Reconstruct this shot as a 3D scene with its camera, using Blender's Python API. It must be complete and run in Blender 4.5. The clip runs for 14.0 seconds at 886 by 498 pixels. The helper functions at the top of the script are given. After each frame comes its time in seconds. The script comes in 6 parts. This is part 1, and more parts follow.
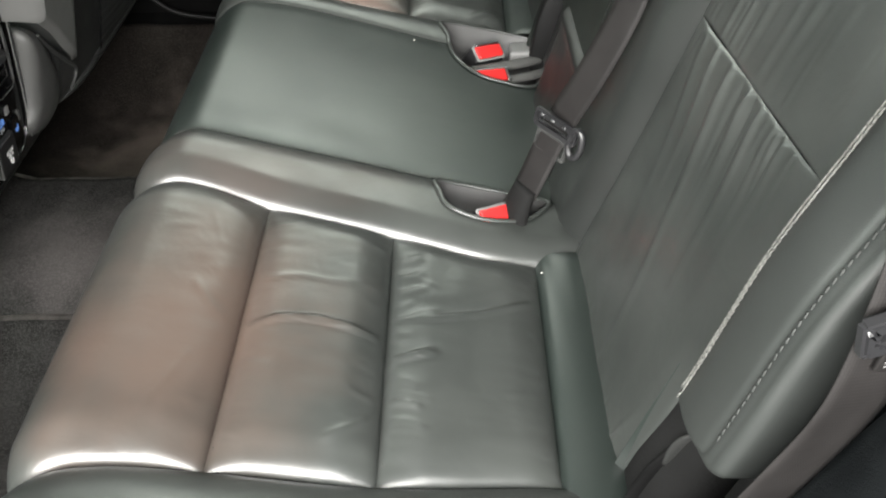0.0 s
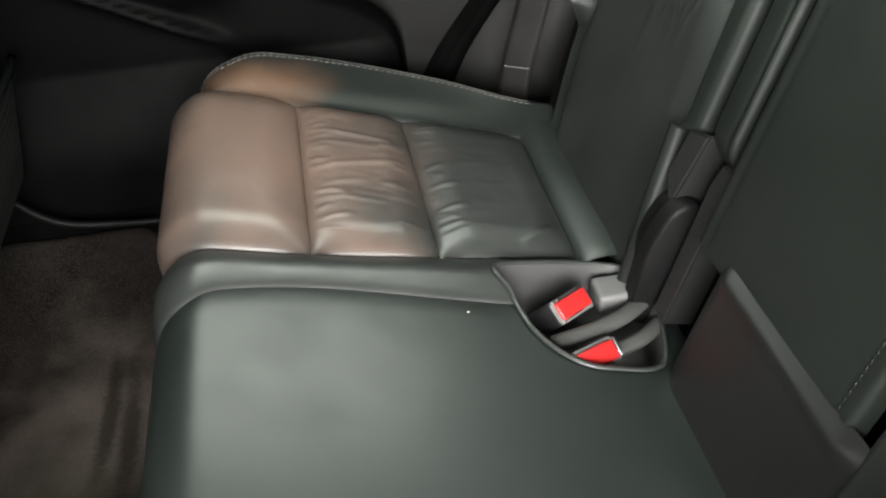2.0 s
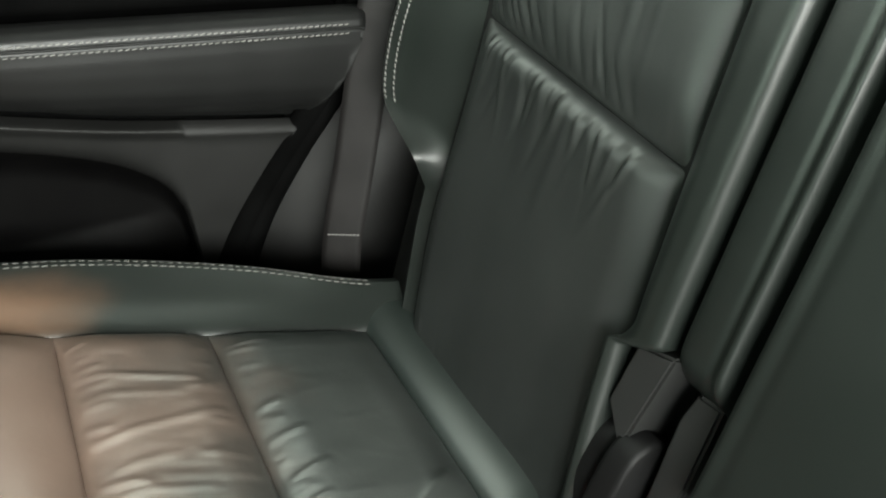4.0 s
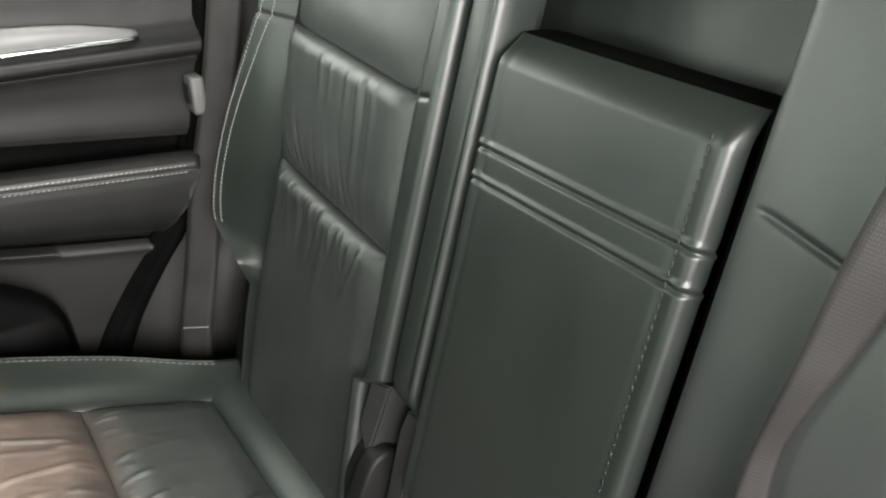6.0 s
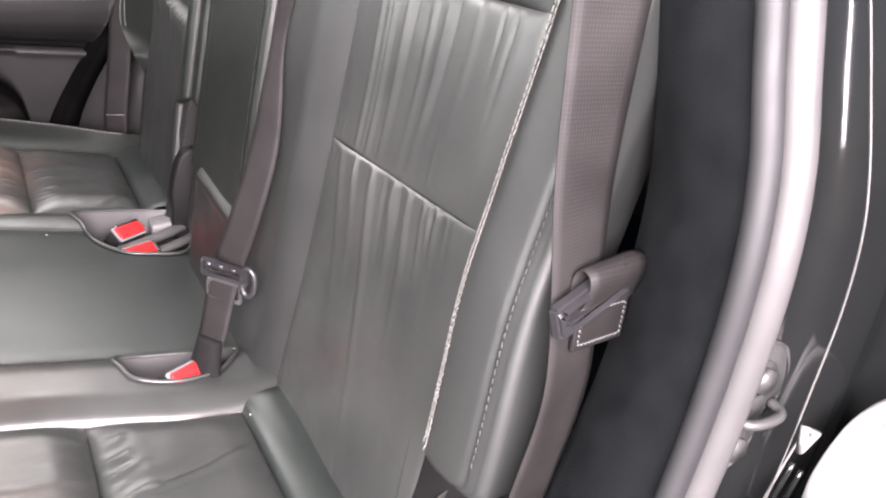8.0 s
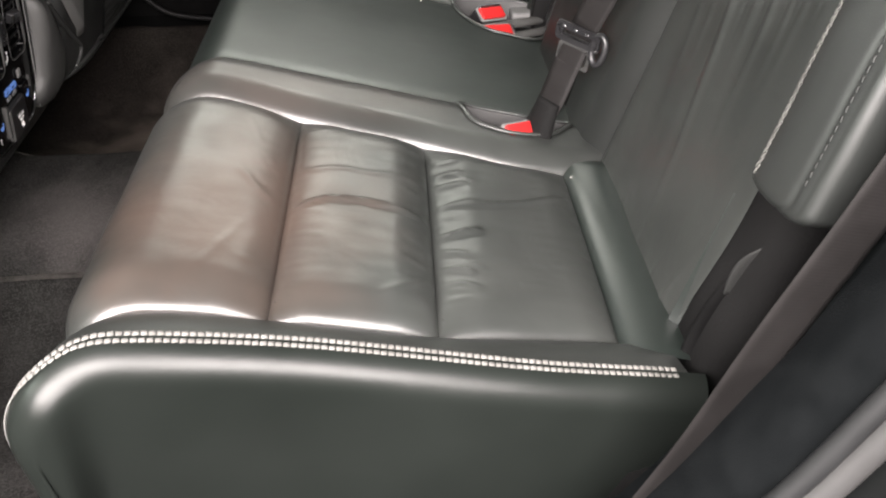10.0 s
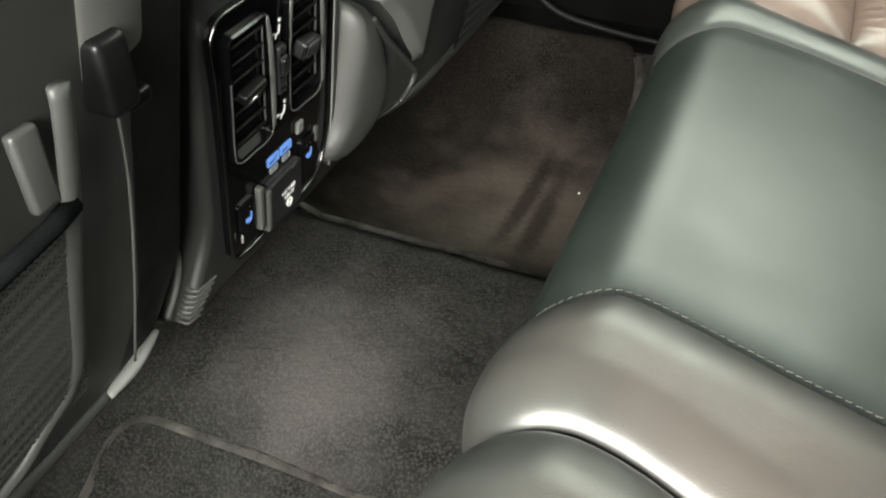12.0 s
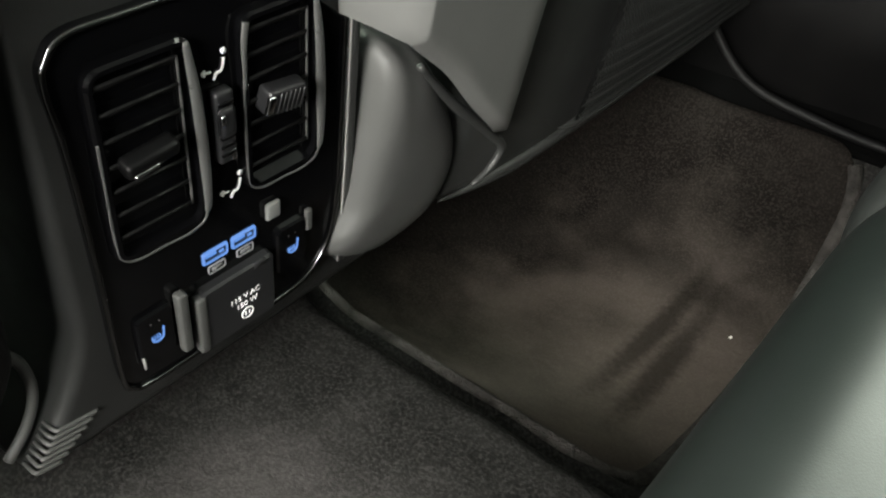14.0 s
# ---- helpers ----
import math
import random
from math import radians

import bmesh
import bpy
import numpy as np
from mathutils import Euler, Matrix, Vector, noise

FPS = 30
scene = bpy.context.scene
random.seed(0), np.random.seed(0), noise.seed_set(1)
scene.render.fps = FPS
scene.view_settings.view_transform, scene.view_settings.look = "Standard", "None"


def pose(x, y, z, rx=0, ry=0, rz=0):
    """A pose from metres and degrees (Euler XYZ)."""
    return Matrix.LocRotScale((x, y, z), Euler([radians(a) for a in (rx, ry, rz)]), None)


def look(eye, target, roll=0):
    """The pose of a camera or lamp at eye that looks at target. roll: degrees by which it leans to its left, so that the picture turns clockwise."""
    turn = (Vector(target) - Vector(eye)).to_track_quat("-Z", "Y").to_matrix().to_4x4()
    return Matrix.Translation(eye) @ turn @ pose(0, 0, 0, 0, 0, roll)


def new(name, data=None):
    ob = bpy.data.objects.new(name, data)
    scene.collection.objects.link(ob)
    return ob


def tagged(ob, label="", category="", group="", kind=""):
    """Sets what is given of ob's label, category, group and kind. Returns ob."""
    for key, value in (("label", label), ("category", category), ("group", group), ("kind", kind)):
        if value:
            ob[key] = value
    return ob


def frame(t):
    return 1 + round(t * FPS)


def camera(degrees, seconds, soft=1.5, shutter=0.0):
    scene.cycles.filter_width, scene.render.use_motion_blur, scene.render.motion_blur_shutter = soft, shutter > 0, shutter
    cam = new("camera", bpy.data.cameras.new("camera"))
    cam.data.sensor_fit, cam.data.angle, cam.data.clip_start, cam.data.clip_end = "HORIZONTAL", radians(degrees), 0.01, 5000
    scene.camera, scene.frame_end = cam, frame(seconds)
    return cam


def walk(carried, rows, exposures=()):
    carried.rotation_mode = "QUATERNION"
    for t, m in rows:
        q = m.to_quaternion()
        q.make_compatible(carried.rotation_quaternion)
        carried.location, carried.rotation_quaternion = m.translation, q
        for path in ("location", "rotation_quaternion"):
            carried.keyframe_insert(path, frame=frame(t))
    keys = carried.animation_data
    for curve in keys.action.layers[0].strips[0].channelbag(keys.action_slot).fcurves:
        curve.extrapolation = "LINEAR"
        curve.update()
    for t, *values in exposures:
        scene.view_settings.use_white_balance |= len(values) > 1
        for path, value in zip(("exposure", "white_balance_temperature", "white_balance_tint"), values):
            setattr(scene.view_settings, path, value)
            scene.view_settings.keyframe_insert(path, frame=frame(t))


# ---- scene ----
cam = camera(54.5, 14.0, soft=2.1)
PATH = [
    (0, (0.015, 0.135, 1.016), (-0.006, 1.663, -0.274), -1.2),
    (0.5, (-0.003, 0.276, 1.027), (0.039, 1.807, -0.259), -1.3),
    (1, (-0.035, 0.425, 1.032), (0.056, 1.951, -0.257), -1.0),
    (1.5, (-0.11, 0.584, 1.069), (0.048, 2.048, -0.284), -2.3),
    (2, (-0.152, 0.743, 1.012), (0.066, 2.271, -0.259), -3.7),
    (2.5, (-0.161, 0.897, 1.007), (0.207, 2.43, -0.223), -1.7),
    (3, (-0.16, 1.002, 0.988), (0.356, 2.516, -0.212), -1.3),
    (3.5, (-0.151, 1.072, 0.953), (0.492, 2.556, -0.223), -0.6),
    (5.8, (-0.137, 0.817, 1.091), (0.805, 2.304, 0.142), -1.3),
    (6, (-0.128, 0.757, 1.097), (0.817, 2.251, 0.161), -1.4),
    (6.5, (-0.073, 0.552, 1.103), (0.896, 2.042, 0.185), -0.9),
    (7, (0.005, 0.372, 1.067), (0.973, 1.853, 0.135), -1.3),
    (7.5, (0.022, 0.249, 1.017), (0.974, 1.732, 0.071), -1.6),
    (8, (-0.032, 0.086, 0.993), (0.763, 1.643, 0.022), -1.4),
    (8.5, (-0.044, -0.035, 0.984), (0.516, 1.602, -0.019), -1.9),
    (8.7, (-0.034, -0.047, 0.972), (0.412, 1.606, -0.06), -3.2),
    (10.8, (-0.09, 0.202, 0.848), (-0.257, 1.771, -0.38), 0.6),
    (11, (-0.092, 0.282, 0.849), (-0.354, 1.824, -0.398), 0.0),
    (11.5, (-0.186, 0.474, 0.846), (-0.64, 1.955, -0.42), -0.0),
    (12, (-0.25, 0.663, 0.786), (-0.854, 2.076, -0.494), -0.1),
    (12.5, (-0.27, 0.81, 0.739), (-1.035, 2.167, -0.514), -1.1),
    (13, (-0.295, 0.893, 0.708), (-1.182, 2.186, -0.534), -0.6),
    (13.5, (-0.289, 0.952, 0.687), (-1.254, 2.2, -0.543), 0.4),
    (14, (-0.29, 0.983, 0.672), (-1.279, 2.201, -0.569), 1.4),
]
EXPOSURES = [(0, 0.58, 6500, 0), (0.7, 0.55, 6500, 0), (1.5, 0.58, 6500, 1), (2.5, 0.78, 6480, 0), (3.7, 0.76, 6440, -7), (6.0, 1.0, 6550, 2), (6.5, 0.95, 6500, 10), (7.0, 1.48, 6450, 20), (7.6, 1.5, 6500, 21), (8.5, 0.78, 6650, 18), (11.0, 0.40, 6750, 1), (12.0, 1.2, 6750, -5), (12.5, 1.3, 6730, -3), (13.0, 1.2, 6700, -3), (14.0, 1.1, 6650, -3)]
walk(cam, [(t, look(eye, target, roll)) for t, eye, target, roll in PATH], EXPOSURES)

# ---- light ----
world = bpy.data.worlds.new("sky")
scene.world = world
world.use_nodes = True
wn = world.node_tree.nodes
sky = wn.new("ShaderNodeTexSky")
sky.sky_type = "NISHITA"
sky.sun_disc = False
sky.sun_elevation = radians(38)
sky.sun_rotation = radians(200)
wn["Background"].inputs["Strength"].default_value = 0.02
world.node_tree.links.new(sky.outputs["Color"], wn["Background"].inputs["Color"])


def area_lamp(name, eye, target, sx, sy, watts, colour):
    data = bpy.data.lights.new(name, "AREA")
    data.shape, data.size, data.size_y, data.energy, data.color = "RECTANGLE", sx, sy, watts, colour
    ob = new(name, data)
    ob.matrix_world = look(eye, target)
    return ob


# daylight through the open door beside the camera, the side windows and the windscreen
area_lamp("door_daylight", (-0.25, -0.52, 1.28), (0.1, 0.85, 0.62), 1.6, 0.75, 150, (1.0, 0.93, 0.94))
area_lamp("far_window_daylight", (-0.10, 2.03, 1.12), (-0.1, 1.2, 0.5), 1.0, 0.36, 6, (0.98, 1.0, 0.94))
area_lamp("near_front_window_daylight", (-1.35, 0.33, 1.13), (0.25, 1.25, 0.80), 0.6, 0.36, 12, (0.90, 1.0, 0.94))
area_lamp("front_window_daylight", (-1.20, 2.02, 1.16), (0.25, 0.75, 0.72), 0.7, 0.34, 8, (0.95, 1.0, 0.97))
area_lamp("windscreen_daylight", (-1.84, 1.0, 1.19), (0.1, 0.95, 0.6), 1.3, 0.34, 20, (0.90, 1.0, 0.90))

# ---- materials ----


def nodes_of(mat):
    mat.use_nodes = True
    nt = mat.node_tree
    return nt, nt.nodes, nt.links, nt.nodes["Principled BSDF"]


def surface(name, dark, light, rough=(0.35, 0.5), scale=6.0, grain=600.0, grain_bump=0.15, fold=0.0, fold_scale=25.0, metal=0.0, spec=0.5, voro=True, fleck=None, coat=0.0):
    """A procedural surface: two tones mixed at a broad scale, gloss that varies, fine grain and soft folds as relief."""
    mat = bpy.data.materials.new(name)
    nt, nodes, links, bsdf = nodes_of(mat)
    co = nodes.new("ShaderNodeTexCoord")
    broad = nodes.new("ShaderNodeTexNoise")
    broad.inputs["Scale"].default_value, broad.inputs["Detail"].default_value = scale, 6
    links.new(co.outputs["Object"], broad.inputs["Vector"])
    mix = nodes.new("ShaderNodeMix")
    mix.data_type = "RGBA"
    ramp = nodes.new("ShaderNodeMapRange")
    ramp.inputs["From Min"].default_value, ramp.inputs["From Max"].default_value = 0.32, 0.68
    links.new(broad.outputs["Fac"], ramp.inputs["Value"])
    links.new(ramp.outputs["Result"], mix.inputs["Factor"])
    mix.inputs["A"].default_value, mix.inputs["B"].default_value = (*dark, 1), (*light, 1)
    colour = mix.outputs["Result"]
    fine = nodes.new("ShaderNodeTexVoronoi" if voro else "ShaderNodeTexNoise")
    fine.inputs["Scale"].default_value = grain
    links.new(co.outputs["Object"], fine.inputs["Vector"])
    fine_out = fine.outputs["Distance"] if voro else fine.outputs["Fac"]
    if fleck:
        spots = nodes.new("ShaderNodeTexNoise")
        spots.inputs["Scale"].default_value, spots.inputs["Detail"].default_value = fleck[0], 4
        links.new(co.outputs["Object"], spots.inputs["Vector"])
        cut = nodes.new("ShaderNodeMapRange")
        cut.inputs["From Min"].default_value, cut.inputs["From Max"].default_value = fleck[1], fleck[1] + 0.22
        links.new(spots.outputs["Fac"], cut.inputs["Value"])
        more = nodes.new("ShaderNodeMix")
        more.data_type = "RGBA"
        links.new(cut.outputs["Result"], more.inputs["Factor"])
        links.new(colour, more.inputs["A"])
        more.inputs["B"].default_value = (*fleck[2], 1)
        colour = more.outputs["Result"]
    links.new(colour, bsdf.inputs["Base Color"])
    gloss = nodes.new("ShaderNodeMapRange")
    gloss.inputs["To Min"].default_value, gloss.inputs["To Max"].default_value = rough
    gnoise = nodes.new("ShaderNodeTexNoise")
    gnoise.inputs["Scale"].default_value, gnoise.inputs["Detail"].default_value = scale * 3.3, 5
    links.new(co.outputs["Object"], gnoise.inputs["Vector"])
    gloss.inputs["From Min"].default_value, gloss.inputs["From Max"].default_value = 0.3, 0.7
    links.new(gnoise.outputs["Fac"], gloss.inputs["Value"])
    links.new(gloss.outputs["Result"], bsdf.inputs["Roughness"])
    bsdf.inputs["Metallic"].default_value = metal
    bsdf.inputs["Specular IOR Level"].default_value = spec
    bsdf.inputs["Coat Weight"].default_value = coat
    bump = nodes.new("ShaderNodeBump")
    bump.inputs["Strength"].default_value, bump.inputs["Distance"].default_value = grain_bump, 0.001
    links.new(fine_out, bump.inputs["Height"])
    normal = bump.outputs["Normal"]
    if fold:
        soft = nodes.new("ShaderNodeTexNoise")
        soft.inputs["Scale"].default_value, soft.inputs["Detail"].default_value, soft.inputs["Distortion"].default_value = fold_scale, 3, 0.6
        links.new(co.outputs["Object"], soft.inputs["Vector"])
        bump2 = nodes.new("ShaderNodeBump")
        bump2.inputs["Strength"].default_value, bump2.inputs["Distance"].default_value = fold, 0.006
        links.new(soft.outputs["Fac"], bump2.inputs["Height"])
        links.new(normal, bump2.inputs["Normal"])
        normal = bump2.outputs["Normal"]
    links.new(normal, bsdf.inputs["Normal"])
    return mat


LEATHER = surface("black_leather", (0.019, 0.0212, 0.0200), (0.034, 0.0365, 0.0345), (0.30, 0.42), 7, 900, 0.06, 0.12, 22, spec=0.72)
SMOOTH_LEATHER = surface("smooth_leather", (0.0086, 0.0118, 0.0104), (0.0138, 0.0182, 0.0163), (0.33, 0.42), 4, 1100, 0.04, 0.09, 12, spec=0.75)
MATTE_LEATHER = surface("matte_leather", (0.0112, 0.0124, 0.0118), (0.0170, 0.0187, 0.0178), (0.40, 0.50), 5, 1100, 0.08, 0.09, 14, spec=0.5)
# darker copy of the same leather, shade put into its colour
SHADE_LEATHER = surface("shade_leather", (0.0066, 0.0082, 0.0072), (0.0110, 0.0132, 0.0118), (0.33, 0.42), 4, 1100, 0.08, 0.08, 12, spec=0.34)
# near-black that puts the shade of gaps and hollows into the colour
VOID_BLACK = surface("void_black", (0.0012, 0.0012, 0.0012), (0.0022, 0.0022, 0.0022), (0.9, 1.0), 20, 600, 0.4, spec=0.02, voro=False)
# the door pocket's inner shade, painted as a near-black surface
POCKET_SHADE = surface("pocket_shade", (0.0015, 0.0014, 0.0015), (0.0024, 0.0023, 0.0023), (0.5, 0.6), 20, 900, 0.2, spec=0.05)
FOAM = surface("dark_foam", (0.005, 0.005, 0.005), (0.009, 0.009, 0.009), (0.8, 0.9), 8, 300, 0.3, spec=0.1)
CARPET = surface("dark_carpet", (0.0068, 0.0066, 0.0064), (0.0160, 0.0153, 0.0148), (0.9, 1.0), 26, 700, 0.5, 0.45, 60, spec=0.04, voro=False, fleck=(360, 0.44, (0.028, 0.0268, 0.0258)))
MAT_PILE = surface("mat_pile", (0.0040, 0.0034, 0.0031), (0.0088, 0.0075, 0.0067), (0.9, 1.0), 16, 800, 0.5, 0.3, 40, spec=0.03, voro=False, fleck=(400, 0.45, (0.019, 0.0163, 0.0146)))
MAT_EDGE = surface("bound_mat_edge", (0.020, 0.0185, 0.0172), (0.060, 0.0555, 0.052), (0.85, 0.95), 40, 700, 1.0, 0.7, 260, spec=0.06, voro=False)
TRIM = surface("grained_trim_plastic", (0.045, 0.045, 0.044), (0.055, 0.055, 0.053), (0.48, 0.58), 10, 1500, 0.2, spec=0.45)
DARK_TRIM = surface("dark_trim_plastic", (0.0036, 0.0036, 0.0038), (0.0058, 0.0058, 0.0058), (0.42, 0.55), 10, 1500, 0.2, spec=0.12)
BLACK_PLASTIC = surface("black_plastic", (0.010, 0.010, 0.011), (0.016, 0.016, 0.017), (0.28, 0.4), 12, 900, 0.05, spec=0.5)
PIANO = surface("piano_black", (0.0016, 0.0016, 0.0019), (0.0024, 0.0024, 0.0028), (0.06, 0.14), 14, 400, 0.01, spec=0.3)
CHROME = surface("satin_chrome", (0.55, 0.55, 0.56), (0.65, 0.65, 0.66), (0.12, 0.22), 20, 900, 0.02, metal=1.0)
GUNMETAL = surface("dark_satin_metal", (0.10, 0.10, 0.10), (0.14, 0.14, 0.14), (0.16, 0.28), 20, 900, 0.02, metal=1.0)
STEEL = surface("plated_steel", (0.32, 0.32, 0.33), (0.45, 0.45, 0.46), (0.22, 0.4), 30, 900, 0.05, metal=1.0)
THREAD = surface("white_thread", (0.115, 0.112, 0.105), (0.175, 0.171, 0.162), (0.7, 0.85), 60, 2500, 0.3, voro=False)
SEAM_THREAD = surface("seam_thread", (0.030, 0.0298, 0.0285), (0.050, 0.0495, 0.0475), (0.7, 0.8), 60, 2500, 0.3, spec=0.2, voro=False)
GREY_THREAD = surface("grey_thread", (0.028, 0.029, 0.028), (0.038, 0.039, 0.038), (0.8, 0.9), 60, 2500, 0.3, spec=0.1, voro=False)
RED = surface("red_plastic", (0.40, 0.016, 0.017), (0.47, 0.022, 0.022), (0.3, 0.4), 20, 900, 0.03)
WHITE_PLASTIC = surface("white_plastic", (0.19, 0.19, 0.188), (0.23, 0.23, 0.228), (0.45, 0.55), 20, 900, 0.03)
RUBBER = surface("rubber_seal", (0.030, 0.0297, 0.0297), (0.042, 0.0415, 0.0415), (0.44, 0.54), 15, 1200, 0.08, spec=0.35)
PAINT = surface("black_car_paint", (0.004, 0.0045, 0.0045), (0.006, 0.0065, 0.0065), (0.08, 0.16), 8, 200, 0.02, 0.05, 8, spec=0.3, coat=0.25)
FABRIC = surface("woven_trim", (0.0048, 0.0054, 0.0058), (0.0075, 0.0083, 0.0088), (0.9, 1.0), 40, 900, 0.6, spec=0.0, voro=False)
HEADLINER = surface("headliner_cloth", (0.26, 0.258, 0.25), (0.31, 0.307, 0.30), (0.9, 0.95), 10, 1500, 0.3, spec=0.1, voro=False)
SATIN_TRIM = surface("satin_grey_plastic", (0.095, 0.095, 0.093), (0.115, 0.115, 0.112), (0.28, 0.36), 10, 1600, 0.12, spec=0.55)
PALE_TRIM = surface("pale_satin_plastic", (0.15, 0.15, 0.147), (0.19, 0.19, 0.186), (0.35, 0.45), 10, 1600, 0.1, spec=0.5)
SEAT_SHELL = surface("seat_shell_plastic", (0.020, 0.0205, 0.020), (0.028, 0.0285, 0.028), (0.36, 0.46), 8, 1500, 0.2, spec=0.35)
FRAME_TRIM = surface("frame_trim_plastic", (0.032, 0.0325, 0.032), (0.042, 0.0425, 0.0415), (0.38, 0.48), 10, 1600, 0.15, spec=0.4)
GREY_TRIM = surface("grey_trim_plastic", (0.10, 0.10, 0.10), (0.125, 0.125, 0.122), (0.42, 0.52), 10, 1600, 0.15, spec=0.45)
DOOR_TRIM = surface("door_trim_plastic", (0.0058, 0.0058, 0.0056), (0.0092, 0.0092, 0.0089), (0.45, 0.55), 10, 1600, 0.15, spec=0.2)
DOOR_LEATHER = surface("door_leatherette", (0.006, 0.0061, 0.006), (0.0095, 0.0097, 0.0095), (0.40, 0.50), 6, 1000, 0.1, spec=0.32)
SOFT_RUBBER = surface("soft_rubber_lip", (0.009, 0.0093, 0.0098), (0.013, 0.0134, 0.014), (0.55, 0.65), 15, 1200, 0.08, spec=0.3)
SILVER = surface("satin_silver_plastic", (0.075, 0.075, 0.074), (0.10, 0.10, 0.099), (0.26, 0.36), 20, 900, 0.03, metal=0.2)
CAP_TRIM = surface("smooth_grey_cap", (0.058, 0.058, 0.057), (0.070, 0.070, 0.068), (0.42, 0.50), 10, 1600, 0.15, spec=0.3)
GREY_PRINT = surface("grey_print", (0.16, 0.16, 0.17), (0.20, 0.20, 0.21), (0.5, 0.6), 30, 900, 0.0)
VENT_BLACK = surface("vent_black_plastic", (0.0028, 0.0028, 0.003), (0.004, 0.004, 0.0042), (0.32, 0.42), 20, 900, 0.05, spec=0.22)
CONSOLE_TRIM = surface("console_trim_plastic", (0.012, 0.0122, 0.012), (0.017, 0.0172, 0.017), (0.34, 0.44), 10, 1500, 0.15, spec=0.3)
WHITE_PRINT = surface("white_print", (0.7, 0.7, 0.7), (0.8, 0.8, 0.8), (0.5, 0.6), 30, 900, 0.0)
CRUMB = surface("pale_crumb", (0.5, 0.48, 0.44), (0.7, 0.68, 0.64), (0.7, 0.8), 90, 900, 0.2)


def glow(name, colour, strength):
    mat = bpy.data.materials.new(name)
    nt, nodes, links, bsdf = nodes_of(mat)
    bsdf.inputs["Base Color"].default_value = (0.02, 0.02, 0.03, 1)
    bsdf.inputs["Emission Color"].default_value = (*colour, 1)
    bsdf.inputs["Emission Strength"].default_value = strength
    return mat


BLUE_GLOW = glow("lit_blue_symbol", (0.16, 0.36, 1.0), 0.38)



def webbing_material():
    mat = surface("belt_webbing", (0.0085, 0.0077, 0.0076), (0.0150, 0.0138, 0.0136), (0.55, 0.65), 20, 1500, 0.1, spec=0.16)
    nt, nodes, links, bsdf = nodes_of(mat)
    uv = nodes.new("ShaderNodeUVMap")
    uv.uv_map = "weave"
    waves = []
    for scale, direction in ((150, "X"), (125, "Y")):
        w = nodes.new("ShaderNodeTexWave")
        w.bands_direction = direction
        w.inputs["Scale"].default_value = scale
        links.new(uv.outputs["UV"], w.inputs["Vector"])
        waves.append(w)
    knots = nodes.new("ShaderNodeMath")
    knots.operation = "MULTIPLY"
    links.new(waves[0].outputs["Fac"], knots.inputs[0])
    links.new(waves[1].outputs["Fac"], knots.inputs[1])
    worn = nodes.new("ShaderNodeMapRange")
    worn.inputs["To Min"].default_value, worn.inputs["To Max"].default_value = 0.62, 1.2
    links.new(knots.outputs["Value"], worn.inputs["Value"])
    tone = nodes.new("ShaderNodeVectorMath")
    tone.operation = "SCALE"
    links.new(bsdf.inputs["Base Color"].links[0].from_socket, tone.inputs[0])
    links.new(worn.outputs["Result"], tone.inputs["Scale"])
    links.new(tone.outputs["Vector"], bsdf.inputs["Base Color"])
    bump = nodes.new("ShaderNodeBump")
    bump.inputs["Strength"].default_value, bump.inputs["Distance"].default_value = 0.16, 0.0006
    links.new(knots.outputs["Value"], bump.inputs["Height"])
    links.new(bump.outputs["Normal"], bsdf.inputs["Normal"])
    return mat


WEBBING = webbing_material()



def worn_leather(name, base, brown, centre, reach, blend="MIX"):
    """The base with a soft patch: brown rubbed wear where people sit, painted light on carpet; centre and reach in
    metres.
    """
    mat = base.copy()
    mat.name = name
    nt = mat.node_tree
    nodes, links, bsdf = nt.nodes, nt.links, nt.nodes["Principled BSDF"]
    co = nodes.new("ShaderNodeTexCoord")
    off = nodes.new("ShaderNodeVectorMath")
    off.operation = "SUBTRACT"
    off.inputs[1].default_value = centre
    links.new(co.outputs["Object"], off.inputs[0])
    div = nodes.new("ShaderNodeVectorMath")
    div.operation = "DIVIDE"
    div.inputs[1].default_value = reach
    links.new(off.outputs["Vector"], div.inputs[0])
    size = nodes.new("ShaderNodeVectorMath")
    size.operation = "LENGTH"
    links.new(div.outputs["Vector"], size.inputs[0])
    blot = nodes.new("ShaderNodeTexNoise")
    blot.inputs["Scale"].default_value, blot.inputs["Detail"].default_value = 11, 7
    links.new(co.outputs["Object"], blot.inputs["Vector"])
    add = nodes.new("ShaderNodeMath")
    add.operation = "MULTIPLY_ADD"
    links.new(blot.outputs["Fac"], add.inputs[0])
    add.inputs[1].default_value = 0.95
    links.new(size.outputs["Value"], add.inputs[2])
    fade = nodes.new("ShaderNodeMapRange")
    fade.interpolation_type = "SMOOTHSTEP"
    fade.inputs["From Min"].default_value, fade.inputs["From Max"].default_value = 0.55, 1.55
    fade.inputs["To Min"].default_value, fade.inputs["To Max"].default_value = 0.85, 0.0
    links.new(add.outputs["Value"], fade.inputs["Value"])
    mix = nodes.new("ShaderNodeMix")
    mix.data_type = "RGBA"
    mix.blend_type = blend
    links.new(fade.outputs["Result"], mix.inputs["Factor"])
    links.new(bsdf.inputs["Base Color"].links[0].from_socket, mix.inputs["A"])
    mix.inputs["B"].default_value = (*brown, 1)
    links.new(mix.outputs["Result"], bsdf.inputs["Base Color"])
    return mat


